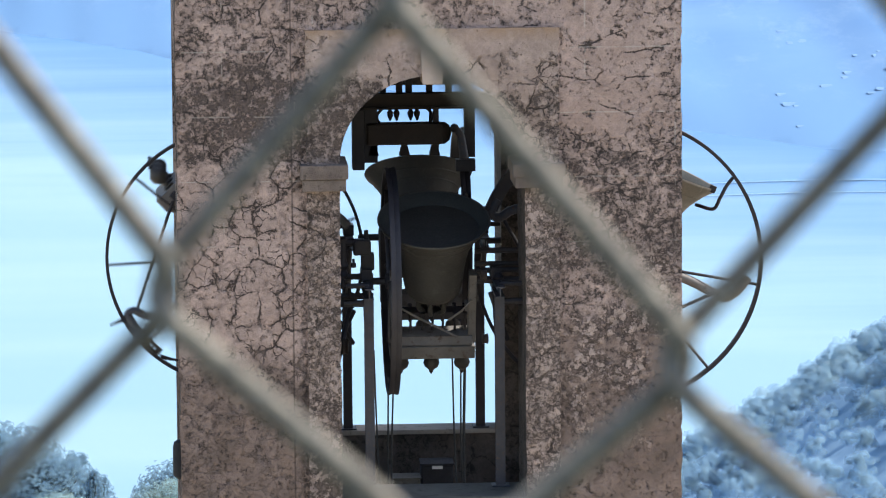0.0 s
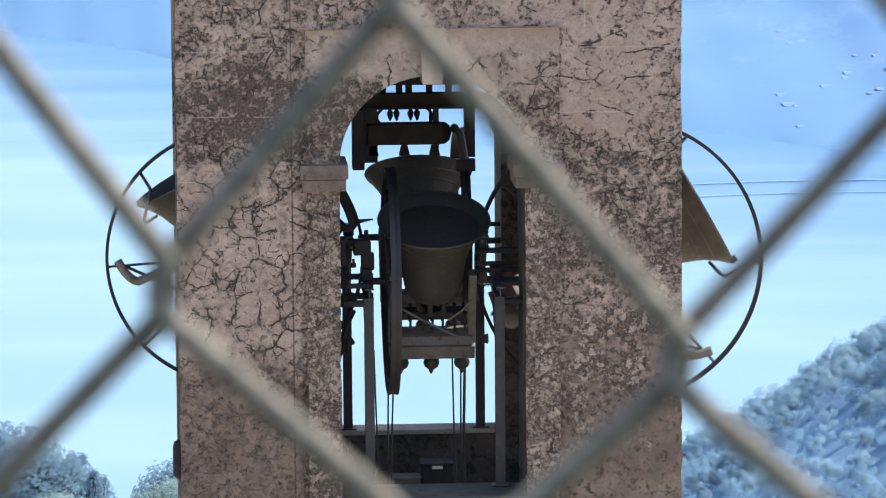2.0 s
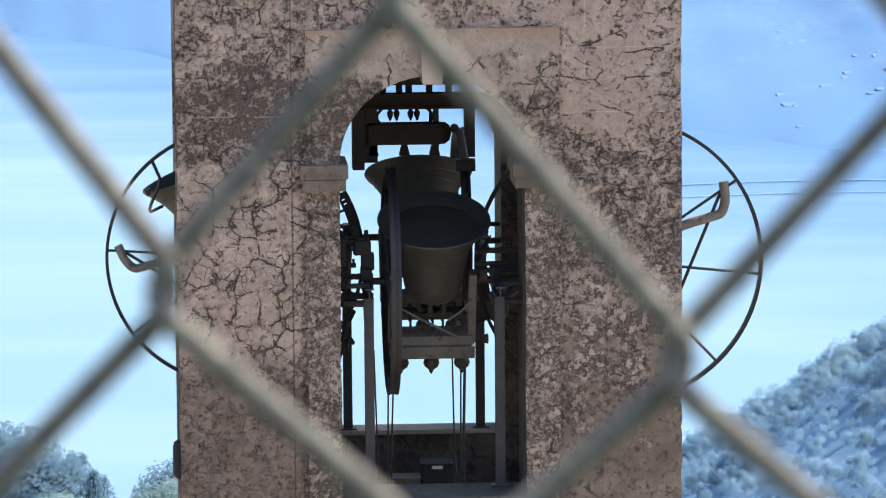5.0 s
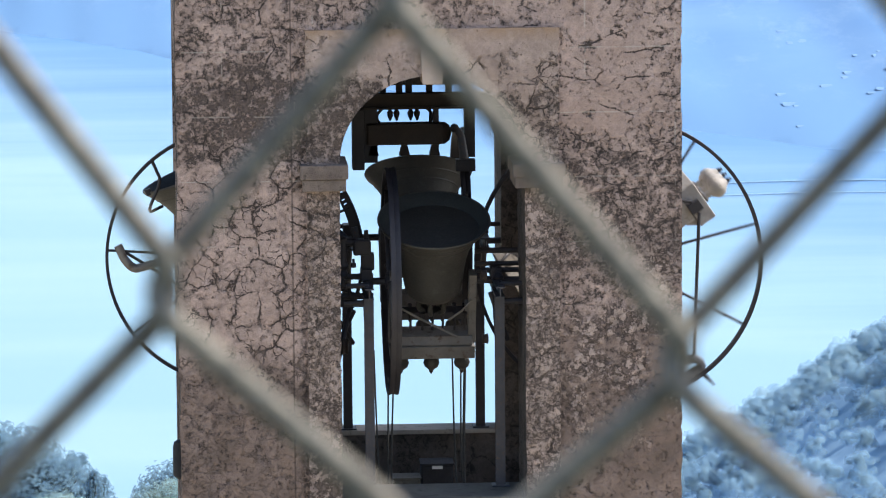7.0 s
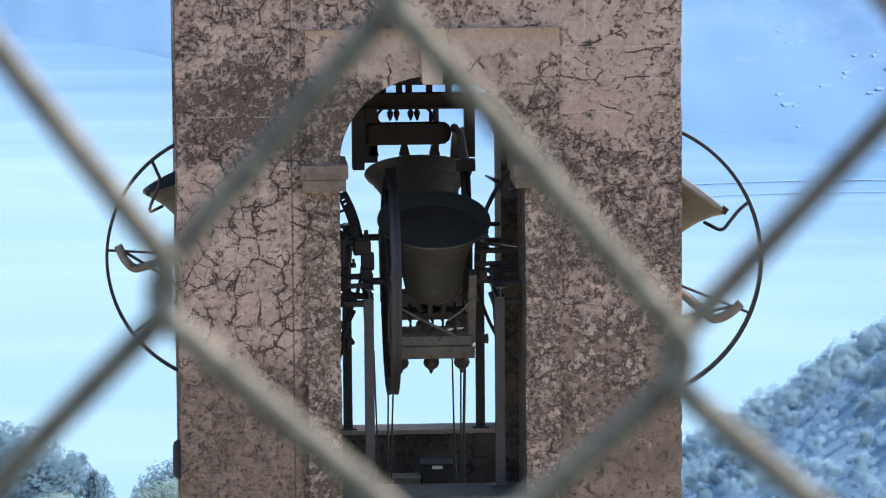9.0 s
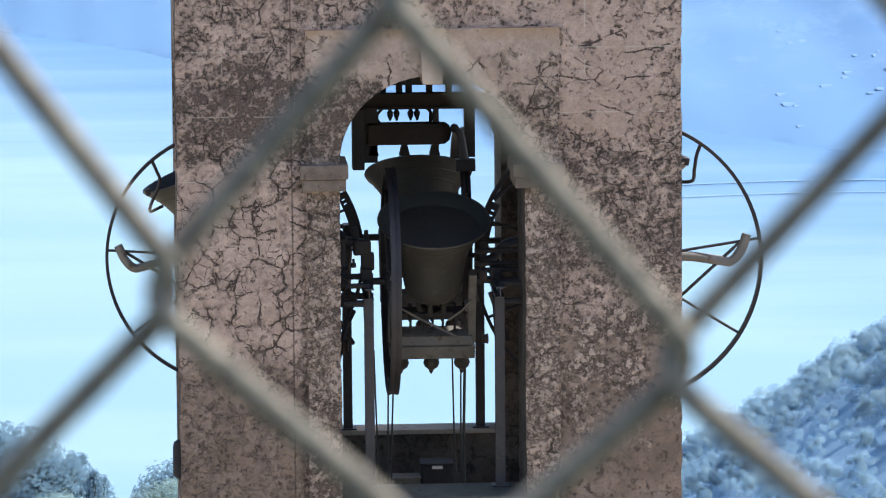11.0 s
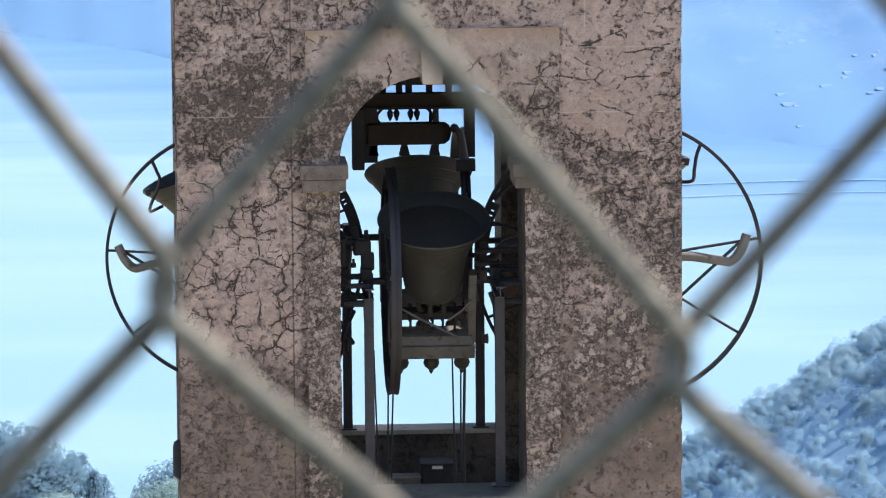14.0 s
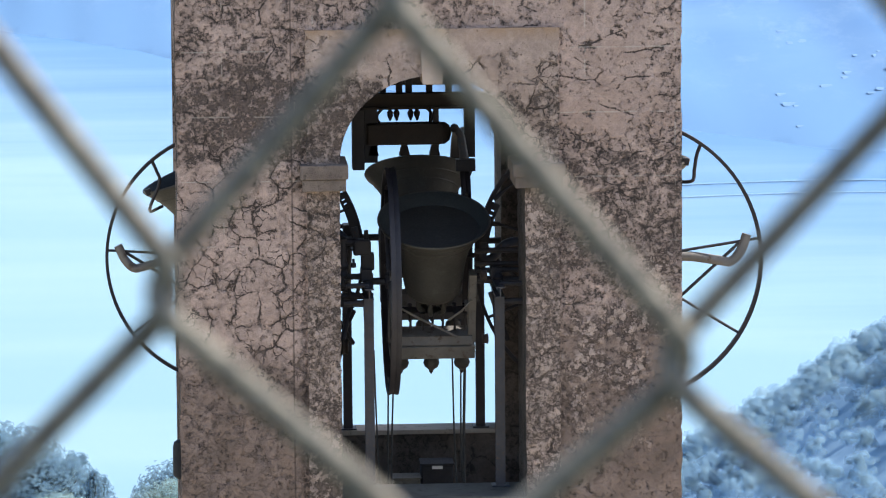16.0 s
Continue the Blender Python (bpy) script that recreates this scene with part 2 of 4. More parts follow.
# ---- mesh helpers ----
def obj(name, bm, material, parent=None, label="", smooth=False):
    me = bpy.data.meshes.new(name)
    bmesh.ops.recalc_face_normals(bm, faces=bm.faces)
    bm.to_mesh(me)
    bm.free()
    me.materials.append(material)
    if smooth:
        me.polygons.foreach_set("use_smooth", [True] * len(me.polygons))
        me.set_sharp_from_angle(angle=radians(40))
    ob = new(name, me)
    if parent:
        ob.parent = parent
    if label:
        ob["label"] = label
    return ob


def part(name, bm, material, parent, label="", smooth=False):
    return obj(name, bm, material, parent, label, smooth)


def box(bm, x0, x1, y0, y1, z0, z1, bevel=0.0):
    g = bmesh.ops.create_cube(bm, size=1)["verts"]
    for v in g:
        v.co = Vector((x0 + (v.co.x + 0.5) * (x1 - x0), y0 + (v.co.y + 0.5) * (y1 - y0), z0 + (v.co.z + 0.5) * (z1 - z0)))
    if bevel:
        es = {e for v in g for e in v.link_edges}
        bmesh.ops.bevel(bm, geom=list(es), offset=bevel, segments=2, affect="EDGES", profile=0.6)
    return bm


def boxed(*a, bevel=0.006):
    return box(bmesh.new(), *a, bevel=bevel)


def tube(bm, pts, r, n=8, taper=None):
    """A round bar along points; r may change to taper at the end."""
    pts = [Vector(p) for p in pts]
    rings = []
    side = None
    for i, p in enumerate(pts):
        d = (pts[min(i + 1, len(pts) - 1)] - pts[max(i - 1, 0)]).normalized()
        if side is None:
            side = d.orthogonal().normalized()
        side = (side - d * side.dot(d)).normalized()
        up = d.cross(side)
        rr = r if taper is None else r + (taper - r) * i / (len(pts) - 1)
        rings.append([bm.verts.new(p + (side * math.cos(2 * math.pi * k / n) + up * math.sin(2 * math.pi * k / n)) * rr) for k in range(n)])
    for a, b in zip(rings, rings[1:]):
        for k in range(n):
            bm.faces.new((a[k], a[(k + 1) % n], b[(k + 1) % n], b[k]))
    bm.faces.new(rings[0][::-1])
    bm.faces.new(rings[-1])
    return bm


def tubed(pts, r, n=8, taper=None):
    return tube(bmesh.new(), pts, r, n, taper)


def arc(fn, a, b, n):
    return [fn(a + (b - a) * i / n) for i in range(n + 1)]


def spline(pts, n=6):
    """Catmull-Rom through a few points."""
    p = [Vector(q) for q in pts]
    p = [2 * p[0] - p[1]] + p + [2 * p[-1] - p[-2]]
    out = []
    for i in range(1, len(p) - 2):
        for k in range(n):
            t = k / n
            a, b, c, d = p[i - 1], p[i], p[i + 1], p[i + 2]
            out.append(0.5 * (2 * b + (c - a) * t + (2 * a - 5 * b + 4 * c - d) * t * t + (3 * b - a - 3 * c + d) * t ** 3))
    return out + [p[-2]]


def lathe(bm, prof, n=40, axis="z", at=(0, 0, 0)):
    rings = []
    for r, h in prof:
        ring = []
        for k in range(n):
            a = 2 * math.pi * k / n
            p = (r * math.cos(a), r * math.sin(a), h) if axis == "z" else (h, r * math.cos(a), r * math.sin(a))
            ring.append(bm.verts.new(Vector(p) + Vector(at)))
        rings.append(ring)
    for a, b in zip(rings, rings[1:]):
        for k in range(n):
            bm.faces.new((a[k], a[(k + 1) % n], b[(k + 1) % n], b[k]))
    for ring in (rings[0], rings[-1]):
        bm.faces.new(ring)
    return bm


def lathed(prof, n=40, axis="z", at=(0, 0, 0)):
    return lathe(bmesh.new(), prof, n, axis, at)


def arch_wall(x0, x1, z0, z1, ox0, ox1, sill, spring, rise, y0, y1, n=28, worn_by=0.0):
    """A wall in the xz plane, from y0 to y1, with an arched opening. worn_by: how far the corners are crumbled away."""
    bm = bmesh.new()
    cx, hw = (ox0 + ox1) / 2, (ox1 - ox0) / 2
    top = [(cx - hw * math.cos(math.pi * k / n), spring + rise * math.sin(math.pi * k / n)) for k in range(n + 1)]

    def corner(x, inward, lo, hi):
        """Points up a crumbled corner."""
        if not worn_by:
            return []
        zs = [lo + (hi - lo) * k / 110 for k in range(1, 110)]
        return [(x + inward * worn_by * max(0.0, 0.3 + noise.noise((x * 5, z * 3.1, 1)) * 0.7 + noise.noise((x * 9, z * 17, 2)) * 0.8), z) for z in zs]

    lo, hi = max(z0, sill + 0.02), spring - 0.25
    polys = [[(x0, z0), (ox0, z0), (ox0, sill)] + corner(ox0, -1, lo, hi) + [(ox0, spring), (ox0, z1), (x0, z1)] + corner(x0, 1, lo - 0.5, min(z1, 4.7))[::-1],
             [(ox1, z0), (x1, z0)] + corner(x1, -1, lo - 0.5, min(z1, 4.7)) + [(x1, z1), (ox1, z1), (ox1, spring)] + corner(ox1, 1, lo, hi)[::-1] + [(ox1, sill)]]
    if sill > z0:
        polys.append([(ox0, z0), (ox1, z0), (ox1, sill), (ox0, sill)])
    for a, b in zip(top, top[1:]):
        polys.append([a, b, (b[0], z1), (a[0], z1)])
    for p in polys:
        bm.faces.new([bm.verts.new((x, y0, z)) for x, z in p])
    bmesh.ops.remove_doubles(bm, verts=bm.verts, dist=1e-4)
    bmesh.ops.recalc_face_normals(bm, faces=bm.faces)
    g = bmesh.ops.extrude_face_region(bm, geom=bm.faces[:])
    for v in g["geom"]:
        if isinstance(v, bmesh.types.BMVert):
            v.co.y = y1
    return bm


# ---- tower ----
OX0, OX1, SILL, SPRING, RISE = -0.772, 0.862, -0.13, 2.88, 0.765
TX0, TX1, DEPTH = -2.212, 2.262, 4.45
TOP, BASE = 6.2, -30.0

wall_front = tagged(obj("wall_front", arch_wall(TX0, TX1, BASE, TOP, OX0, OX1, -1.2, SPRING, RISE, 0.0, 0.9, worn_by=0.016), PLASTER),
                    "cracked grey-pink plaster wall of the bell tower", "wall", kind="structure")


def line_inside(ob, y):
    """Inner faces of a wall take the inner plaster, whose colour is darkened for shade."""
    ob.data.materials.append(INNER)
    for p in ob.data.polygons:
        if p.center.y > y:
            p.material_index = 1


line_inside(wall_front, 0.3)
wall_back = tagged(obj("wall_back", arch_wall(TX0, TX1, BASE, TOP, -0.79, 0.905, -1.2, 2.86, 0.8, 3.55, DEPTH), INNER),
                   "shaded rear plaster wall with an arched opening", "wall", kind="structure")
for nm, xa, xb in (("wall_left", TX0, TX0 + 0.85), ("wall_right", TX1 - 0.85, TX1)):
    w = obj(nm, arch_wall(0.9, 3.55, BASE, TOP, 1.2, 3.3, -0.4, 2.75, 1.05, xa, xb), PLASTER)
    for v in w.data.vertices:
        v.co = Vector((v.co.y, v.co.x, v.co.z))
    w.data.flip_normals()
    tagged(w, "cracked plaster side wall with an arched bell opening", "wall", kind="structure")
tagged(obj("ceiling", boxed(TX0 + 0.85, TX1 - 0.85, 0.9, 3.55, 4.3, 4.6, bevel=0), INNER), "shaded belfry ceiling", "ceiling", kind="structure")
tagged(obj("roof", boxed(TX0 - 0.1, TX1 + 0.1, -0.1, DEPTH + 0.1, TOP, TOP + 0.3), CONCRETE), "plain roof slab closing the tower", "roof", kind="structure")
tagged(obj("floor", boxed(TX0 + 0.85, TX1 - 0.85, 0.9, 3.55, -0.95, -0.75, bevel=0), CONCRETE), "dusty concrete belfry floor", "floor", kind="structure")

# raised surround, imposts and keystone of the front arch
tagged(obj("arch_surround", arch_wall(-1.072, 1.172, BASE, 4.06, OX0, OX1, SILL - 0.05, SPRING, RISE, -0.045, -0.0, worn_by=0.014), PLASTER_PALE),
       "pale flaking plaster surround of the arch", "trim", kind="structure")


def impost(x0, x1, z0, z1, y0, y1):
    bm = bmesh.new()
    box(bm, x0 + 0.02, x1 - 0.02, y0 + 0.02, y1, z0, z0 + (z1 - z0) * 0.45, 0.01)
    box(bm, x0, x1, y0, y1, z0 + (z1 - z0) * 0.45 + 0.002, z1, 0.012)
    return bm


for x0, x1, z0, z1, y0, y1 in ((-1.125, -0.700, 2.64, 2.875, -0.13, 0.55), (0.752, 1.215, 2.645, 2.86, -0.13, 0.55), (0.85, 1.1, 2.66, 2.84, 3.5, 4.5), (-1.05, -0.72, 2.66, 2.84, 3.5, 4.5)):
    tagged(obj("impost", impost(x0, x1, z0, z1, y0, y1), STONE), "moulded grey stone impost under the arch", "impost", "arch imposts", "structure")
bm = bmesh.new()
box(bm, -0.055, 0.150, -0.11, 0.3, 3.575, 3.93, 0.012)
for v in bm.verts:
    if v.co.z < 3.7:
        v.co.x = 0.048 + (v.co.x - 0.048) * 0.86
tagged(obj("keystone", bm, KEYTONE), "plain plastered keystone of the arch", "keystone", kind="structure")
tagged(obj("window_sill_front", boxed(OX0 + 0.003, OX1 - 0.003, -0.03, 0.66, SILL - 0.05, SILL, bevel=0.01), SILLTONE), "worn concrete sill of the front opening", "sill", kind="structure")
tagged(obj("window_sill_back", boxed(-0.787, 0.902, 3.53, 3.88, -0.19, -0.145, bevel=0.01), CONCRETE), "sunlit stone sill of the rear opening", "sill", kind="structure")


tagged(obj("parapet_front", boxed(OX0 + 0.002, OX1 - 0.002, 0.003, 0.62, -1.198, SILL - 0.052, bevel=0), PLASTER_PALE), "low plastered parapet under the front opening", "parapet", kind="structure")
tagged(obj("parapet_back", boxed(-0.788, 0.903, 3.552, 3.86, -1.198, -0.192, bevel=0), INNER), "low shaded parapet under the rear opening", "parapet", kind="structure")


# ---- bells ----
def bell_set(label, s, flip=1, girth=0.97, wx=-0.56, rim_w=0.035, tall=1.12, turn=0.0, rods=True, bronze=BRONZE, grey=YOKE, knob=POMMEL):
    """A bell mouth up on its yoke, turning about x, with its rope wheel on the -x side. s: size; flip: which side bears the arm."""
    root = tagged(new("bell"), label, "bell", "bells of the belfry")
    root.empty_display_size = 0.2

    def sc(bm):
        bmesh.ops.scale(bm, vec=(s, s, s), verts=bm.verts)
        return bm

    outer = [(0.02, -0.205), (0.20, -0.20), (0.285, -0.165), (0.325, -0.10), (0.345, 0.0), (0.362, 0.16), (0.385, 0.32), (0.425, 0.47), (0.49, 0.61), (0.575, 0.725), (0.645, 0.79), (0.66, 0.815)]
    lip = [(0.655, 0.83), (0.635, 0.825)]
    inner = [(0.56, 0.755), (0.475, 0.655), (0.405, 0.52), (0.355, 0.36), (0.325, 0.18), (0.30, 0.0), (0.27, -0.09), (0.18, -0.135), (0.02, -0.14)]
    n_out = len(outer) + len(lip)
    outer, lip, inner = ([(r * girth, h * tall if h > 0 else h) for r, h in q] for q in (outer, lip, inner))
    bell = part("bell_body", sc(lathed(outer + lip + inner, 56)), bronze, root, "dark aged bronze bell, mouth up", True)
    bell.data.materials.append(BELL_INSIDE)
    for p in bell.data.polygons:
        if min(p.vertices) >= (n_out - 1) * 56:
            p.material_index = 1
    for h, r in ((0.60, 0.487), (0.56, 0.465), (0.04, 0.350), (0.70, 0.558)):
        part("moulding", sc(lathed([(r * girth - 0.004, h * tall - 0.010), (r * girth + 0.0025, h * tall), (r * girth + 0.0015, h * tall + 0.010)], 48)), bronze, bell, "", True)
    cl = part("clapper", sc(lathed([(0.015, -0.12), (0.03, -0.1), (0.024, 0.2), (0.03, 0.48), (0.065, 0.54), (0.075, 0.59), (0.05, 0.65), (0.025, 0.68), (0.016, 0.72)], 16)), IRON, root, "iron clapper", True)
    cl.rotation_euler = (radians(11), radians(3), 0)
    for k in range(6):
        a = math.pi * k / 3 + 0.3
        c, t = math.cos(a), math.sin(a)
        loop = arc(lambda q: (c * (0.10 + 0.075 * math.sin(q)), t * (0.10 + 0.075 * math.sin(q)), -0.30 + 0.10 * math.cos(q)), 0, math.pi, 8)
        part("canon", sc(tubed(loop, 0.03, 8)), bronze, root, "", True)
    # yoke: two side arms, a cross beam and a head beam
    for sx in (-1, 1):
        bm = bmesh.new()
        box(bm, sx * 0.465 - 0.045, sx * 0.465 + 0.045, -0.10, 0.10, -0.80, 0.10, 0.012)
        for v in bm.verts:
            if v.co.z > -0.1:
                v.co.y *= 0.75
        part("yoke_arm", sc(bm), grey, root)
        part("gudgeon", sc(lathed([(0.035, sx * 0.5), (0.035, sx * 0.5), (0.042, sx * 0.52), (0.042, sx * 0.74), (0.03, sx * 0.76)], 16, "x")), IRON, root, "iron gudgeon pin", True)
        part("bracket", sc(boxed(sx * 0.40 - 0.02, sx * 0.40 + 0.02, -0.05, 0.05, -0.5, -0.3)), grey, root)
    bm = bmesh.new()
    box(bm, -0.47, 0.47, -0.17, 0.17, -0.80, -0.70, 0.015)
    for v in bm.verts:
        if v.co.z > -0.74:
            v.co.y *= 0.72
    beam = part("yoke_beam", sc(bm), grey, root, "weathered grey yoke beam")
    part("yoke_plate", sc(boxed(-0.50, 0.50, -0.19, 0.19, -0.97, -0.804, bevel=0.012)), grey, root, "grey counterweight block")
    part("head_beam", sc(boxed(-0.40, 0.40, -0.07, 0.07, -0.50, -0.40)), IRON, root, "dark iron head bar")
    for x in (-0.38, -0.26, -0.12, 0.0, 0.12, 0.26, 0.38):
        for sy in (-0.1, 0.1):
            part("bolt", sc(lathed([(0.014, -0.62), (0.014, -0.42), (0.026, -0.415), (0.026, -0.385)], 6, "z", (x, sy, 0))), IRON, root)
    for x in (-0.36, 0.0, 0.36):
        pm = [(0.05, -0.968), (0.06, -0.99), (0.036, -1.01), (0.036, -1.045), (0.06, -1.065), (0.088, -1.10), (0.095, -1.135), (0.085, -1.17), (0.05, -1.205), (0.024, -1.24)]
        part("pommel", sc(lathed(pm, 20, "z", (x, 0, 0))), knob, root, "turned pommel", True)
        part("nut", sc(lathed([(0.026, -1.236), (0.026, -1.262), (0.014, -1.266), (0.012, -1.285)], 6, "z", (x, 0, 0))), IRON, root)
    part("stay_bar", sc(tubed([(-0.46, -0.13, -0.24), (-0.2, -0.16, -0.40), (0.28, -0.19, -0.66)], 0.014)), grey, root)
    part("stay_bar", sc(tubed([(0.45, -0.13, -0.2), (0.34, -0.16, -0.32), (0.18, -0.18, -0.44)], 0.014)), grey, root)
    for sy in (-1, 1) if rods else ():
        part("lip_lug", sc(boxed(-0.31, -0.25, sy * 0.57 - 0.03, sy * 0.57 + 0.03, 0.80 * tall, 0.86 * tall)), IRON, root, "iron lug on the lip")
    # rope wheel
    R = 1.318
    wheel = part("rope_wheel", sc(lathed([(0.06, wx - 0.07), (0.09, wx - 0.06), (0.09, wx + 0.06), (0.05, wx + 0.07)], 20, "x")), IRON, root, "black iron rope wheel with thin spokes")

    def pol(deg, r, x=wx):
        a = radians(deg + turn)
        return (x, -flip * r * math.cos(a), r * math.sin(a))

    ring = bmesh.new()
    n = 96
    sec = [(R - 0.02, -rim_w), (R + 0.012, -rim_w - 0.005), (R + 0.012, -rim_w * 0.6), (R - 0.004, 0.0), (R + 0.012, rim_w * 0.6), (R + 0.012, rim_w + 0.005), (R - 0.02, rim_w)]
    rows = [[ring.verts.new(pol(360 * k / n, r, wx + dx)) for r, dx in sec] for k in range(n)]
    for k in range(n):
        a, b = rows[k], rows[(k + 1) % n]
        for i in range(len(sec)):
            j = (i + 1) % len(sec)
            ring.faces.new((a[i], a[j], b[j], b[i]))
    part("rim", sc(ring), IRON, wheel, "", True)
    for deg in (8.4, -31.8, -72, -115, -157.3, 162):
        part("spoke", sc(tubed([pol(deg, 0.08), pol(deg, R - 0.02)], 0.0135, 8)), IRON, wheel)
    for deg, m in ((54.6, 1), (117.0, -1)) if rods else ():
        pts = [pol(deg, R - 0.02), pol(deg - m * 1.4, 1.20), pol(deg - m * 4.5, 1.09), (wx + 0.12, -flip * m * 0.625, 0.69 * tall), (-0.20, -flip * m * 0.50, 0.65 * tall)]
        part("stay_rod", sc(tubed(spline(pts, 5), 0.017, 8)), IRON, wheel)
    part("lever_arm", sc(tubed(spline([pol(2, 0.1), pol(3.5, 0.59), pol(-0.5, 0.92), pol(-1, 1.04), pol(4, 1.13), pol(11, 1.205)], 5), 0.045, 10)), YOKE, wheel, "bent grey lever arm", True)
    hook = part("hook_arm", sc(tubed(spline([pol(160, 0.1), pol(165.5, 0.68), pol(168.5, 0.98), pol(173, 1.10), pol(178, 1.17), pol(178, 1.25), pol(175, 1.265), pol(171, 1.262)], 6), 0.043, 10)), STEEL, wheel, "S-shaped grey hook arm", True)
    part("horn", sc(tubed([pol(176.5, 1.28), pol(177, 1.36), pol(177.5, 1.47)], 0.032, 8, 0.008)), IRON, hook)
    pl = bmesh.new()
    m = 30
    strip = [[pl.verts.new(pol(176 - 22 * k / m, r, wx + dx)) for r, dx in ((1.215, -0.02), (1.30, -0.02), (1.30, 0.02), (1.215, 0.02))] for k in range(m + 1)]
    for k in range(m):
        if k in (19, 22, 25):
            continue
        for i in range(4):
            pl.faces.new((strip[k][i], strip[k][(i + 1) % 4], strip[k + 1][(i + 1) % 4], strip[k + 1][i]))
    for k in (19, 22, 25):
        # a drilled field: two narrow bridges leave a hole
        for lo, hi in ((1.215, 1.24), (1.272, 1.30)):
            vs = [[pl.verts.new(pol(176 - 22 * kk / m, r, wx + dx)) for r, dx in ((lo, -0.02), (hi, -0.02), (hi, 0.02), (lo, 0.02))] for kk in (k, k + 1)]
            for i in range(4):
                pl.faces.new((vs[0][i], vs[0][(i + 1) % 4], vs[1][(i + 1) % 4], vs[1][i]))
    part("drilled_plate", sc(pl), IRON, hook, "drilled curved plate")
    part("barb", sc(tubed([pol(153, 1.29), pol(148, 1.25), pol(142, 1.205)], 0.026, 8, 0.008)), IRON, hook)
    for a, b in ((pol(178, 1.14), (wx, flip * 0.06, -0.86)), (pol(8, 1.13), (wx, -flip * 0.06, -0.86))):
        part("tie_rod", sc(tubed([a, b], 0.016, 8)), IRON, wheel)
    part("wheel_bracket", sc(boxed(wx - 0.02, -0.49, -0.05, 0.05, -0.92, -0.80)), IRON, wheel)
    return root


FRONT_POSE = pose(0.10, 1.0, 1.675, 23, 0, 0)
bell_front = bell_set("dark bronze bell resting mouth up on a grey yoke", 0.775, 1, 1.0, -0.49, 0.055, 1.0, rods=False)
bell_front.matrix_basis = FRONT_POSE
bell_back = bell_set("dark bronze bell leaning mouth up at the rear opening", 0.775, 1, 1.0, -0.49, 0.055, 1.0, rods=False)
bell_back.matrix_basis = pose(0.10, 3.0, 1.80, 26, 0, 180)
bell_right = bell_set("large bronze bell swinging full circle with an iron wheel", 1.0, turn=5.0, bronze=BRONZE_PALE, grey=YOKE_PALE, knob=YOKE_PALE)
RIGHT_AT = (1.847, 2.16, 1.738)
bell_left = bell_set("bronze bell turning up to rest with its iron wheel", 0.89, -1, turn=17.5)
LEFT_AT = (-1.676, 2.10, 1.833)


# ---- bell frames ----
def i_beam(bm, a, b, w, h, t=0.012):
    """A rolled beam between two points, with flanges."""
    a, b = Vector(a), Vector(b)
    d = (b - a).normalized()
    side = d.cross(Vector((0, 0, 1)))
    side = Vector((1, 0, 0)) if side.length < 0.1 else side.normalized()
    up = side.cross(d)
    for (u0, u1, v0, v1) in ((-w / 2, w / 2, -h / 2, -h / 2 + t), (-w / 2, w / 2, h / 2 - t, h / 2), (-t / 2, t / 2, -h / 2 + t, h / 2 - t)):
        vs = [[bm.verts.new(p + side * u + up * v) for u, v in ((u0, v0), (u1, v0), (u1, v1), (u0, v1))] for p in (a, b)]
        for i in range(4):
            bm.faces.new((vs[0][i], vs[0][(i + 1) % 4], vs[1][(i + 1) % 4], vs[1][i]))
        bm.faces.new(vs[0])
        bm.faces.new(vs[1])
    return bm


def beamed(a, b, w, h, t=0.012):
    return i_beam(bmesh.new(), a, b, w, h, t)


def bell_frame(label, y_post, y_in, z_axis, xl, xr, base, metal):
    """Two posts with head brackets, struts and bearings for one bell."""
    root = tagged(new("steel_stand"), label, "bell stand", "bell stands")
    root.location = (0, y_post, base)
    for x, sx in ((xl, -1), (xr, 1)):
        part("post", beamed((x, 0, 0), (x, 0, z_axis - base - 0.08), 0.085, 0.085), metal, root, "painted steel post")
        part("base_plate", boxed(x - 0.08, x + 0.08, -0.08, 0.08, 0.0, 0.014), metal, root)
        part("side_beam", beamed((x, -0.15, z_axis - base - 0.02), (x, y_in - y_post, z_axis - base - 0.02), 0.08, 0.1), metal, root)
        part("bearing", boxed(x - 0.05, x + 0.05, (y_in - y_post) * 0.55 - 0.09, (y_in - y_post) * 0.55 + 0.09, z_axis - base + 0.03, z_axis - base + 0.13), IRON, root, "black bearing block")
        part("strut", tubed([(x, 0.02, z_axis - base - 0.75), (x, (y_in - y_post) * 0.8, z_axis - base - 0.08)], 0.028), metal, root)
        part("cross_bar", tubed([(x, 0.0, z_axis - base - 0.12), (x + sx * 0.22, 0.0, z_axis - base - 0.12)], 0.03), IRON, root)
        part("cross_bar", tubed([(x, 0.0, z_axis - base + 0.04), (x + sx * 0.20, 0.0, z_axis - base + 0.04)], 0.022), IRON, root)
    return root


bell_frame("grey steel bell frame standing on the front sill", 0.5, 1.35, 1.67, -0.505, 0.668, SILL, STEEL)
bell_frame("dark steel bell frame standing on the rear sill", 3.65, 2.75, 1.78, -0.575, 0.700, -0.145, IRON)

# ---- terrain and lake ----
LAKE = -300.0


def slope(y):
    return float(np.interp(y, (-400, -60, -42, -10, 30, 300, 600, 760, 1000, 5000), (60, 12, 6.6, -16, -30, -88, -121, -160, -320, -330)))


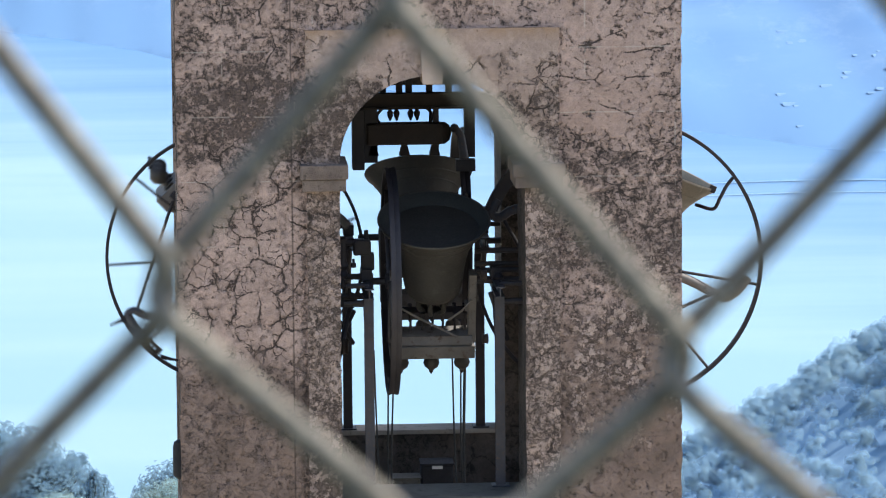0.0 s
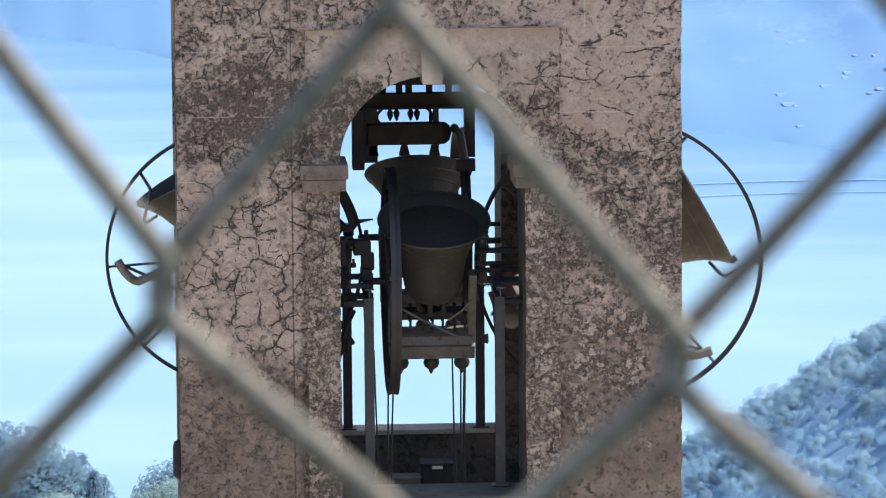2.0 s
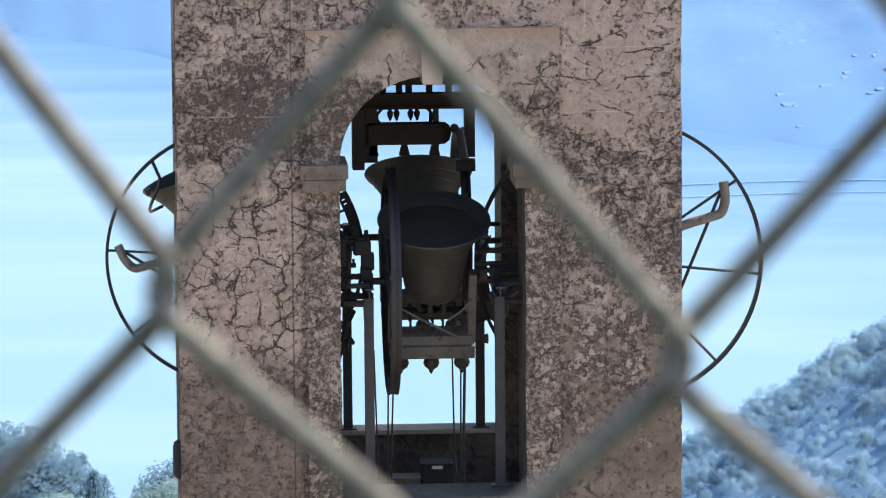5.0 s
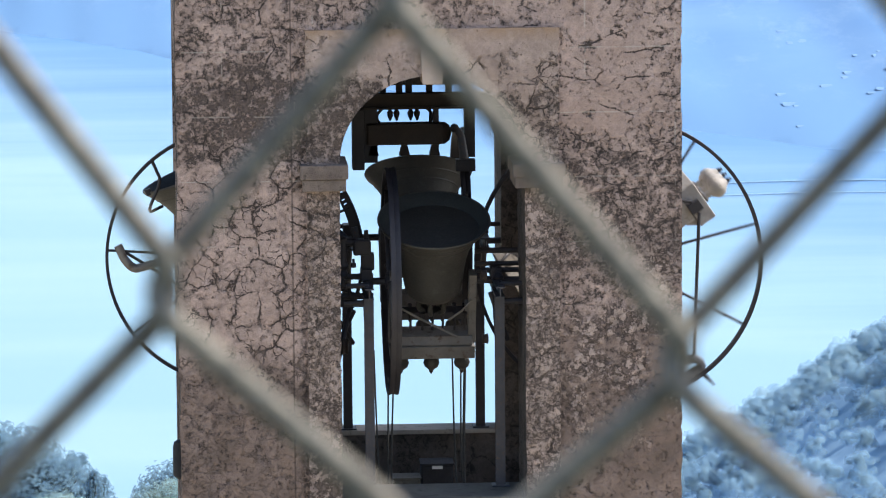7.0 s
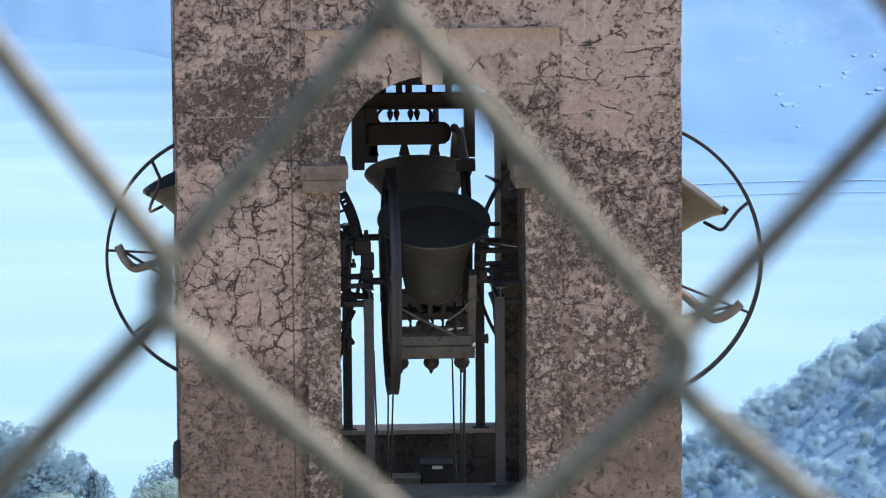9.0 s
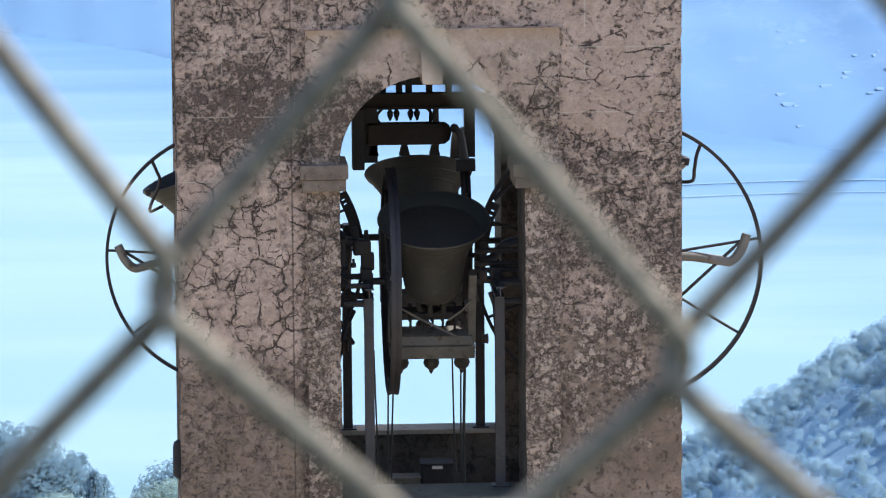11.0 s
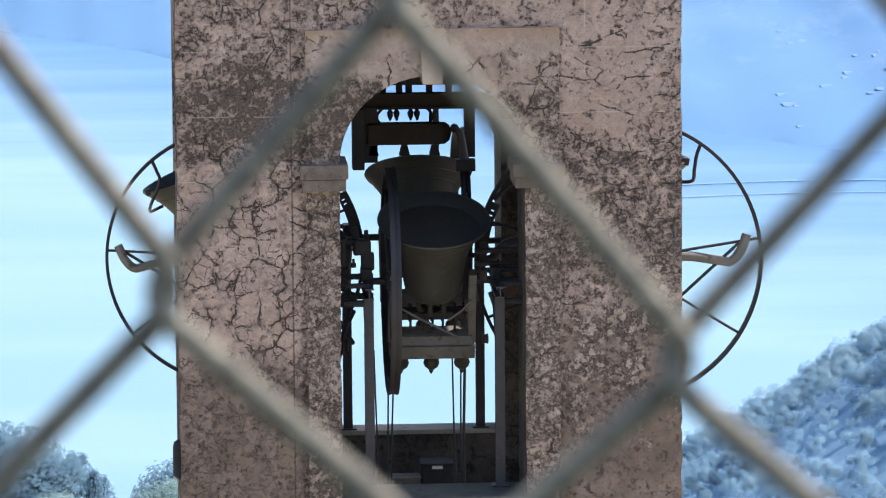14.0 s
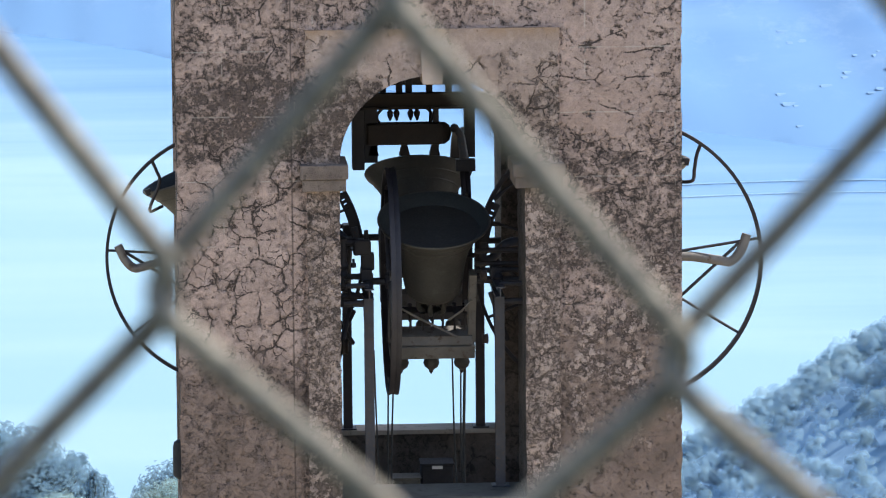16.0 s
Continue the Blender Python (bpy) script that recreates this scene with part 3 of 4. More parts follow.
def ground_z(x, y):
    z = slope(y) + 3.0 * noise.noise((x / 60, y / 60, 0)) * min(1, max(0, (y - 60) / 200))
    ridge = -233 + 0.72 * (x - 120)
    ridge = min(ridge, 40 + 0.05 * x)
    f = math.exp(-((y - 1150) / 260) ** 2)
    if x > 0:
        z = max(z, -320 + (ridge + 320) * f + 5 * noise.noise((x / 40, y / 40, 3)))
    shore = 3080 - 1.55 * max(-800, min(900, x + 40)) + 60 * noise.noise((x / 160, 0, 7)) + 35 * noise.noise((x / 40, 0, 11))
    if y > shore - 60:
        z = max(z, LAKE + (y - shore) * 0.09 + 14 * noise.noise((x / 150, y / 260, 5)) * min(1, max(0, (y - shore) / 200)))
    return z


def terrain():
    xs = np.concatenate([np.linspace(-2400, -200, 30), np.linspace(-180, 420, 101), np.linspace(440, 2400, 30)])
    ys = np.concatenate([np.linspace(-400, -70, 12), np.linspace(-60, 100, 33), np.linspace(120, 1500, 110), np.linspace(1550, 4900, 100)])
    verts = [(x, y, ground_z(x, y)) for y in ys for x in xs]
    w = len(xs)
    faces = [(j * w + i, j * w + i + 1, (j + 1) * w + i + 1, (j + 1) * w + i) for j in range(len(ys) - 1) for i in range(w - 1)]
    me = bpy.data.meshes.new("ground")
    me.from_pydata(verts, [], faces)
    me.polygons.foreach_set("use_smooth", [True] * len(faces))
    n = Nodes("hazy_land", 0.95)
    big = n.noise(0.006, 6)
    fine = n.noise(0.045, 6, 0.7, n.stretch(1, 0.35, 1))
    # unseen slope, kept pale so it bounces warm light onto the tower
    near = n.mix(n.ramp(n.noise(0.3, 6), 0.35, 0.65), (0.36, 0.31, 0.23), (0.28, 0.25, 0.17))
    # unseen ground by the fence, darkened to keep bounced light off the wires
    low_bounce = n.mix(n.ramp(n.noise(1.5, 6), 0.35, 0.65), (0.05, 0.06, 0.03), (0.09, 0.095, 0.05))
    near = n.mix(n.ramp(n.sep(1), -41.5, -40), low_bounce, near)
    # mid and far land: distance haze is painted into the blue base colours
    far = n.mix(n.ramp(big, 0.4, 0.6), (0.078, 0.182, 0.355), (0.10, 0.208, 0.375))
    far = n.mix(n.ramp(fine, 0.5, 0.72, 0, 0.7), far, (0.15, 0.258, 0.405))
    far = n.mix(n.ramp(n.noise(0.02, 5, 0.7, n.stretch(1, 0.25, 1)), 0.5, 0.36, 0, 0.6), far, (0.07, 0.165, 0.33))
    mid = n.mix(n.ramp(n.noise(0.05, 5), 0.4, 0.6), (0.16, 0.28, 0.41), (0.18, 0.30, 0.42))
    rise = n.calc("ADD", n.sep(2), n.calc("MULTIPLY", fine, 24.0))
    # low shore takes the lake's hazed blue, so the shoreline fades
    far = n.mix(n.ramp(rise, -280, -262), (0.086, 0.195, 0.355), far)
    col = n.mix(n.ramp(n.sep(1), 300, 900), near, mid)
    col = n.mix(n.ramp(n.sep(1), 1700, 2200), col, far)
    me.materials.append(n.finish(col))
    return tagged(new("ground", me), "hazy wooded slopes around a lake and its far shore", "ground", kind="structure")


terrain()
bm = bmesh.new()
bm.faces.new([bm.verts.new(p) for p in ((-2400, 700, LAKE), (2400, 700, LAKE), (2400, 4900, LAKE), (-2400, 4900, LAKE))])
n = Nodes("lake_water", 0.25)
n.b.inputs["IOR"].default_value = 1.33
n.b.inputs["Specular IOR Level"].default_value = 0.06
wave = n.noise(0.25, 4, 0.6, n.stretch(0.5, 1, 1))
swell = n.noise(0.004, 3, 0.5, n.stretch(0.4, 1.6, 1))
# sky reflection is painted into the base colour, as specular is kept low
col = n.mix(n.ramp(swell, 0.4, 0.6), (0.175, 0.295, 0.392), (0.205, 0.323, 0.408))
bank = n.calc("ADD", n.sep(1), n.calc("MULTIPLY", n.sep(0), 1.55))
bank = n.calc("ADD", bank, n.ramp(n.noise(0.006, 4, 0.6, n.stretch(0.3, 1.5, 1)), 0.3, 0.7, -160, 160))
# bluer towards the far shore: haze and mirrored slopes put into the colour
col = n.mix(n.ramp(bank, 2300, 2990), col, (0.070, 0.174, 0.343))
tagged(obj("water", bm, n.finish(col, wave, 0.05, 0.2)), "calm pale blue lake far below", "lake", kind="structure")


# boat wakes on the lake
for y, xa, xb, w in ((2345, 236, 520, 2.6), (2300, 232, 520, 2.2)):
    bm = bmesh.new()
    n_ = 24
    rows = [[bm.verts.new((xa + (xb - xa) * k / n_, y + 14 * math.sin(k * 0.21) + sy * w * (0.4 + 0.6 * abs(noise.noise((k * 0.4, y, 0)))), LAKE + 0.6)) for sy in (-1, 1)] for k in range(n_ + 1)]
    for a, b in zip(rows, rows[1:]):
        bm.faces.new((a[0], b[0], b[1], a[1]))
    tagged(obj("boat_wake", bm, worn("wake_foam", (0.122, 0.246, 0.368), (0.14, 0.264, 0.38), 0.6, 0, 0.05)), "thin pale boat wake on the lake", "wake", "boat wakes", "structure")

# scattered houses on the far shore
rng = random.Random(4)
bm = bmesh.new()
hamlets = [(rng.uniform(-260, 520), abs(rng.gauss(0, 220))) for _ in range(22)]
for k in range(80):
    hx, hy = hamlets[k % len(hamlets)]
    x = hx + rng.gauss(0, 11)
    y = 3080 - 1.55 * (hx + 40) + 60 + hy + rng.gauss(0, 26)
    z = ground_z(x, y)
    w, d, h = rng.uniform(1.2, 4.5), rng.uniform(2, 5), rng.uniform(0.06, 0.14)
    a = [bm.verts.new(p) for p in ((x - w, y - d, z - 0.09 * d), (x + w, y - d, z - 0.09 * d), (x + w, y + d, z + 0.09 * d), (x - w, y + d, z + 0.09 * d), (x - w, y + d * 0.4, z + 0.06 * d + h), (x + w, y + d * 0.4, z + 0.06 * d + h))]
    for f in ((0, 1, 5, 4), (2, 3, 4, 5), (0, 4, 3), (1, 2, 5)):
        bm.faces.new([a[i] for i in f])
# house colour carries the distance haze, nearly the blue of the land
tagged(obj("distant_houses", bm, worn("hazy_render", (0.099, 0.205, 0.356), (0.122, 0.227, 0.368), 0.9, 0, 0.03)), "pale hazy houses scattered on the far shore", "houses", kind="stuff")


# ---- woods ----
def soft_leaves(me, normals):
    """Leaf sprays take the facing of the head that bears them, as dense foliage does."""
    me.polygons.foreach_set("use_smooth", [True] * len(me.polygons))
    me.normals_split_custom_set_from_vertices(normals)


def woods():
    """Broadleaf crowns on the hillside, each of many small uneven leafy clumps heaped round its top."""
    rng = np.random.default_rng(3)
    seg, rows = 9, 5
    unit = [(0.0, 0.0, 1.0)] + [(math.sin(p) * math.cos(a), math.sin(p) * math.sin(a), math.cos(p)) for p in (0.42 * k for k in range(1, rows + 1)) for a in (2 * math.pi * (q + 0.5 * (p > 1)) / seg for q in range(seg))]
    unit = np.array(unit)
    faces = [(0, 1 + q, 1 + (q + 1) % seg) for q in range(seg)]
    for k in range(rows - 1):
        for q in range(seg):
            a, b, c, d = 1 + k * seg + q, 1 + k * seg + (q + 1) % seg, 1 + (k + 1) * seg + (q + 1) % seg, 1 + (k + 1) * seg + q
            faces += [(a, d, c), (a, c, b)]
    faces = np.array(faces)
    spots = [(rng.uniform(84, 215), rng.uniform(930, 1290), 9) for _ in range(1700)] + [(rng.uniform(215, 600), rng.uniform(900, 1300), 4) for _ in range(600)]
    vs, fs, ns = [], [], []
    for x, y, heads in spots:
        z = ground_z(x, y)
        if z < LAKE + 4:
            continue
        r, h = rng.uniform(2.2, 4.6), rng.uniform(4.5, 9)
        for _ in range(heads):
            d = rng.normal(size=3)
            d[2] = abs(d[2]) - 0.2
            d /= np.linalg.norm(d)
            c = np.array([x, y, z + h * 0.5]) + d * np.array([r, r, h * 0.5]) * rng.uniform(0.55, 0.95)
            k, ph = rng.normal(size=(3, 3)) * 3.0, rng.uniform(0, 6.28, 3)
            lump = 1 + 0.10 * np.sin(unit @ k.T + ph).sum(axis=1, keepdims=True) + rng.normal(size=(len(unit), 1)) * 0.09
            size = r * rng.uniform(0.2, 0.42) * (1.6 if heads < 6 else 1.0)
            fs.append(faces + len(unit) * len(vs))
            vs.append(c + unit * lump * size)
            ns.append(0.5 * unit + 0.5 * d + np.array([0, 0, 0.6]))
    v, nn = np.concatenate(vs), np.concatenate(ns)
    nn /= np.linalg.norm(nn, axis=1)[:, None]
    me = bpy.data.meshes.new("hillside_woods")
    me.from_pydata(v.tolist(), [], np.concatenate(fs).tolist())
    soft_leaves(me, nn.tolist())
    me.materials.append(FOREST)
    return tagged(new("hillside_woods", me), "blue-green hazy broadleaf woods on a steep hillside", "woods", kind="stuff")


woods()


def leaf_cloud(seed, heads, leaves, size, cone=False):
    """A crown of small leaf sprays gathered in heads."""
    rng = np.random.default_rng(seed)
    vs, fs, ns = [], [], []
    for i in range(heads):
        if cone:
            t = (i + 0.5) / heads
            a = i * 2.4
            rad = 0.30 * (1 - t) ** 0.8
            c = np.array([rad * math.cos(a), rad * math.sin(a), 0.12 + 0.86 * t])
            hr = 0.05 + 0.11 * (1 - t)
        else:
            d = rng.normal(size=3)
            d /= np.linalg.norm(d)
            c = np.array([0, 0, 0.62]) + d * np.array([0.36, 0.36, 0.26]) * rng.uniform(0.3, 1) ** 0.5
            hr = rng.uniform(0.10, 0.17)
        for _ in range(leaves):
            d = rng.normal(size=3)
            d /= np.linalg.norm(d)
            p = c + d * hr * rng.uniform(0.75, 1.1)
            u = np.cross(d, rng.normal(size=3))
            u /= np.linalg.norm(u)
            tilt = rng.normal(size=3) * 0.2
            w = np.cross(d + tilt, u) * size * 0.7
            u = u * size
            b = len(vs)
            tip = d * size * 0.5
            vs += [p - u, p - w + tip * 0.3, p + u, p + w + tip]
            fs.append((b, b + 1, b + 2, b + 3))
            q = 0.3 * d + 0.9 * (c - np.array([0, 0, 0.55])) + np.array([0, 0, 0.7])
            ns += [tuple(q / np.linalg.norm(q))] * 4
    me = bpy.data.meshes.new("crown")
    me.from_pydata([tuple(v) for v in vs], [], fs)
    soft_leaves(me, ns)
    return me


def tree_mesh(seed, cone):
    """Trunk with limbs, one metre high in all."""
    rng = random.Random(seed)
    bm = tubed([(0, 0, -0.2), (0.005, 0.004, 0.3), (-0.01, 0.0, 0.9 if cone else 0.6)], 0.035, 8, 0.012)
    for k in range(0 if cone else 6):
        a = k * 1.1 + rng.random()
        tube(bm, [(0, 0, 0.28 + 0.04 * k), (0.12 * math.cos(a), 0.12 * math.sin(a), 0.45 + 0.04 * k), (0.24 * math.cos(a), 0.24 * math.sin(a), 0.58 + 0.04 * k)], 0.014, 6, 0.005)
    return bm


def make_tree(seed, cone, material, label):
    root = tagged(new("conifer" if cone else "broadleaf_tree"), label, "tree", "trees on the near slope")
    part("trunk", tree_mesh(seed, cone), BARK, root)
    me = leaf_cloud(seed, 44 if cone else 64, 64, 0.02 if cone else 0.027, cone)
    me.materials.append(material)
    crown = new("crown", me)
    crown.parent = root
    return root


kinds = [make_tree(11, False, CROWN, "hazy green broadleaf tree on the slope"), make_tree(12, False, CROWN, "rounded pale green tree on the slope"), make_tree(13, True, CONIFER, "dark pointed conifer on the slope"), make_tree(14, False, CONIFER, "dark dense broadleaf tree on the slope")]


def put_tree(kind, az, dist, top):
    """Set a tree by bearing from the lookout, distance and the height of its top."""
    x, y = EYE.x + dist * math.sin(radians(az)), EYE.y + dist * math.cos(radians(az))
    z = ground_z(x, y) - 0.2
    h = top - 1.6 - z
    t = copy_thing(kind, pose(x, y, z, 0, 0, (az * 971) % 360))
    t.scale = (h, h, h) if kind is not kinds[2] else (h * 0.9, h * 0.9, h)
    return t


for kind, az, dist, top in ((3, -1.62, 655, -103.5), (3, -1.42, 650, -107), (2, -1.32, 665, -108.5), (3, -1.05, 650, -107.3), (2, -0.86, 655, -108.3), (2, -0.75, 662, -109.8), (2, -0.60, 650, -109.8), (2, -0.50, 655, -111.5),
                            (0, -1.05, 622, -106.7), (1, -0.85, 615, -107.0), (0, -0.62, 618, -109.0), (1, -0.47, 622, -112.5), (0, -1.30, 618, -108.5), (1, -1.0, 596, -109), (0, -0.72, 594, -110.5), (0, 0.05, 640, -110.2), (1, 0.22, 640, -108.6), (3, 0.36, 648, -107.8), (0, 0.5, 640, -108.6), (2, -0.12, 640, -111.5), (0, 0.30, 630, -111)):
    put_tree(kinds[kind], az, dist, top)
for k_, a_ in zip(kinds, (-3.2, -4.0, -4.8, -5.6)):
    k_.matrix_basis = pose(EYE.x + 640 * math.sin(radians(a_)), EYE.y + 640 * math.cos(radians(a_)), ground_z(-40, 594) - 3) @ Matrix.Scale(12, 4)


# ---- belfry fittings ----
DARKWOOD = worn("dark_beam", (0.045, 0.032, 0.028), (0.03, 0.024, 0.022), 0.75, 0, 6, 0.3, 0.004)
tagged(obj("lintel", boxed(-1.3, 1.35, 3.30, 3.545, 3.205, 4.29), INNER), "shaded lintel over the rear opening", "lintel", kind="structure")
upper = tagged(new("iron_gantry"), "dark iron gantry with a small yoke under a cross beam", "gantry")
upper.location = (0, 2.3, 0)
part("cross_beam", beamed((-1.36, 0, 3.168), (1.41, 0, 3.168), 0.14, 0.145, 0.02), DARKWOOD, upper, "rust-brown rolled cross beam")
part("side_plate", boxed(-0.565, -0.455, -0.12, 0.10, 2.54, 3.098), IRON, upper)
part("side_plate", boxed(-0.452, -0.33, -0.05, 0.06, 2.60, 3.10), IRON, upper)
part("side_plate", boxed(0.475, 0.575, -0.05, 0.06, 2.64, 3.098), IRON, upper)
part("hanger", boxed(0.19, 0.24, -0.04, 0.04, 2.72, 3.098), IRON, upper)
yk = part("small_yoke", boxed(-0.43, 0.27, -0.09, 0.09, 2.765, 2.965, bevel=0.02), DARKWOOD, upper, "dark wooden yoke")
part("end_knob", lathed([(0.03, 0.0), (0.07, 0.03), (0.09, 0.1), (0.07, 0.17), (0.03, 0.2)], 16, "z", (0.27, 0, 2.765)), DARKWOOD, yk, "", True)
for x in (-0.37, -0.08, 0.2):
    bm = boxed(x - 0.05, x + 0.05, -0.05, 0.05, 2.66, 2.763)
    for v in bm.verts:
        if v.co.z > 2.71:
            v.co.x = x + (v.co.x - x) * 0.55
    part("yoke_foot", bm, DARKWOOD, yk)
for x, m in ((-0.28, 1), (0.13, -1)):
    part("curved_bar", tubed(spline([(x, 0, 3.10), (x - m * 0.045, 0, 3.05), (x - m * 0.05, 0, 3.0), (x - m * 0.03, 0, 2.965)], 4), 0.014), IRON, upper)
for x in (-0.21, -0.15, -0.02, 0.04):
    part("finial", lathed([(0.008, 2.985), (0.026, 3.03), (0.03, 3.06), (0.016, 3.085), (0.03, 3.10)], 10, "z", (x, 0, 0)), IRON, upper, "", True)
part("thin_bar", tubed([(-0.34, 0, 2.965), (-0.34, 0, 3.1)], 0.01), IRON, upper)
part("thin_bar", tubed([(0.16, 0, 2.965), (0.16, 0, 3.1)], 0.01), IRON, upper)
for x in (-0.27, -0.12, -0.03, 0.16, 0.34):
    part("upright", boxed(x - 0.03, x + 0.03, 0.075, 0.12, 3.10, 3.7), IRON, upper)
ham = tagged(new("bell_hammer"), "grey bell hammer with a round black head", "hammer")
ham.location = (0.42, 2.2, 2.62)
part("hammer_arm", tubed(spline([(0.05, 0, 0.0), (0.035, 0, 0.12), (0.02, 0, 0.22), (-0.03, 0, 0.30)], 5), 0.045, 10, 0.03), STEEL, ham, "", True)
part("hammer_head", lathed([(0.01, 0.255), (0.035, 0.27), (0.045, 0.295), (0.035, 0.325), (0.01, 0.34)], 14, "z", (-0.04, 0, 0)), IRON, ham, "", True)
part("hammer_base", boxed(-0.03, 0.15, -0.06, 0.06, -0.10, 0.01), IRON, ham)

# striking gear and bars beside the front bell
gear = tagged(new("striking_gear"), "black iron striking gear beside the front bell", "bell gear")
gear.location = (-0.6, 1.0, 1.7)
part("gear_block", boxed(-0.02, 0.14, -0.08, 0.08, 0.22, 0.36, bevel=0.02), IRON, gear)
part("gear_block", boxed(0.05, 0.17, -0.06, 0.06, 0.08, 0.24, bevel=0.02), IRON, gear)
part("pin", lathed([(0.02, 0.36), (0.02, 0.44), (0.014, 0.445)], 10, "z", (0.10, 0, 0)), IRON, gear)
part("crank", tubed([(-0.16, 0, 0.34), (0.02, 0, 0.33)], 0.035), IRON, gear)
part("insulator", lathed([(0.03, 0.0), (0.055, 0.03), (0.035, 0.08), (0.055, 0.12), (0.035, 0.17), (0.05, 0.22), (0.04, 0.34), (0.05, 0.37), (0.02, 0.39)], 14, "z", (-0.115, 0, 0)), IRON, gear, "", True)
for z, r in ((0.02, 0.028), (-0.07, 0.02), (-0.16, 0.03), (-0.235, 0.024)):
    part("tie_bar", tubed([(-0.2, 0, z), (0.16, 0, z)], r), IRON, gear)
for x, z in ((-0.12, -0.02), (-0.06, -0.11), (-0.13, -0.2), (0.02, -0.11)):
    part("stub", tubed([(x, -0.02, z - 0.05), (x, -0.02, z + 0.05)], 0.016), IRON, gear)
part("rod", tubed([(-0.19, -0.3, -0.75), (-0.02, 0.1, -0.15)], 0.025), IRON, gear)
part("pulley", lathed([(0.05, -0.03), (0.075, -0.025), (0.06, 0.0), (0.075, 0.025), (0.05, 0.03)], 18, "x", (-0.11, -0.25, -0.58)), DARKWOOD, gear, "rust-red pulley", True)
for a, b, r in (((-0.21, -0.1, -0.28), (-0.02, 0.2, -0.62), 0.02), ((-0.02, -0.1, -0.28), (-0.2, 0.15, -0.7), 0.02), ((-0.19, 0.1, 0.05), (-0.05, 0.1, 0.3), 0.018)):
    part("brace", tubed([a, b], r), IRON, gear)
for x, z in ((-0.14, 0.30), (-0.02, 0.14), (0.09, 0.02), (0.12, -0.14), (-0.05, -0.23)):
    part("bolt", lathed([(0.012, -0.03), (0.024, -0.028), (0.024, 0.012), (0.012, 0.02), (0.012, 0.05)], 6, "z", (x, -0.06, z)), IRON, gear)
gear2 = tagged(new("striking_gear"), "black bearing bars between the bell and the pier", "bell gear")
gear2.location = (0.66, 1.0, 1.7)
for z, r in ((0.24, 0.026), (0.12, 0.022), (0.06, 0.024), (-0.03, 0.03)):
    part("tie_bar", tubed([(-0.18, 0, z), (0.22, 0, z)], r), IRON, gear2)
part("knob", lathed([(0.02, -0.02), (0.045, 0.0), (0.05, 0.03), (0.02, 0.07)], 14, "z", (0.02, -0.2, 0.0)), IRON, gear2, "", True)
part("rod", tubed([(-0.06, -0.3, -0.1), (0.1, -0.2, -0.55)], 0.022), IRON, gear2)
for x, z in ((-0.11, -0.52), (0.04, -0.78), (-0.12, 0.06)):
    part("pulley", lathed([(0.03, -0.03), (0.05, -0.025), (0.04, 0.0), (0.05, 0.025), (0.03, 0.03)], 16, "x", (x, -0.3, z)), DARKWOOD, gear2, "", True)


def cable(x0, z0, x1, y, z1=-0.75, r=0.008):
    bm = tubed(spline([(x0, y, z0), ((x0 + x1) / 2 - 0.012, y + 0.02, (z0 + z1) / 2), (x1, y + 0.05, z1)], 6), r, 6)
    tagged(obj("bell_cable", bm, ROPE), "thin dark bell cable hanging to the floor", "cable", "bell cables")


for x0, z0, x1, y in ((-0.43, 1.0, -0.35, 1.25), (-0.30, 0.75, -0.29, 1.25), (-0.25, 0.75, -0.27, 1.3), (0.30, 0.95, 0.36, 1.5), (0.38, 0.95, 0.40, 1.5)):
    cable(x0, z0, x1, y)
cable(0.415, 0.95, 0.41, 1.45, -0.75, 0.014)
cable(-0.455, 0.68, -0.47, 1.2, -0.75, 0.013)

# boxes and fittings on the belfry floor
def floor_box(x, y, w, d, h, material, label, strip=False):
    root = tagged(new("motor_box" if material == DARKBOX else "storage_box"), label, "box", "boxes on the belfry floor")
    root.location = (x, y, -0.75)
    part("casing", boxed(-w / 2, w / 2, -d / 2, d / 2, 0, h, bevel=0.015), material, root)
    part("lid", boxed(-w / 2 - 0.01, w / 2 + 0.01, -d / 2 - 0.01, d / 2 + 0.01, h + 0.002, h + 0.02), material, root)
    if strip:
        part("label_plate", boxed(-0.05, 0.05, -d / 2 - 0.02, -d / 2 - 0.012, h - 0.03, h + 0.0, bevel=0.002), WHITE, root, "white metal plate")
    return root


floor_box(0.24, 3.1, 0.30, 0.3, 0.36, DARKBOX, "dark motor box with a white plate on the floor", True)
floor_box(-0.06, 2.9, 0.26, 0.25, 0.26, SILLTONE, "grey concrete block on the belfry floor")
floor_box(-0.42, 2.5, 0.18, 0.2, 0.24, DARKBOX, "small dark switch box with a white plate", True)
floor_box(0.50, 2.3, 0.22, 0.2, 0.24, DARKBOX, "low dark switch box with a white plate", True)
wall_box = tagged(obj("wall_box", lathed([(0.05, 0.0), (0.075, 0.02), (0.08, 0.06), (0.08, 0.28), (0.07, 0.33), (0.04, 0.35)], 14, "z", (TX0 + 0.015, 0.45, 0.0)), DARKBOX, None, "", True), "dark rounded fitting on the side wall", "fitting")

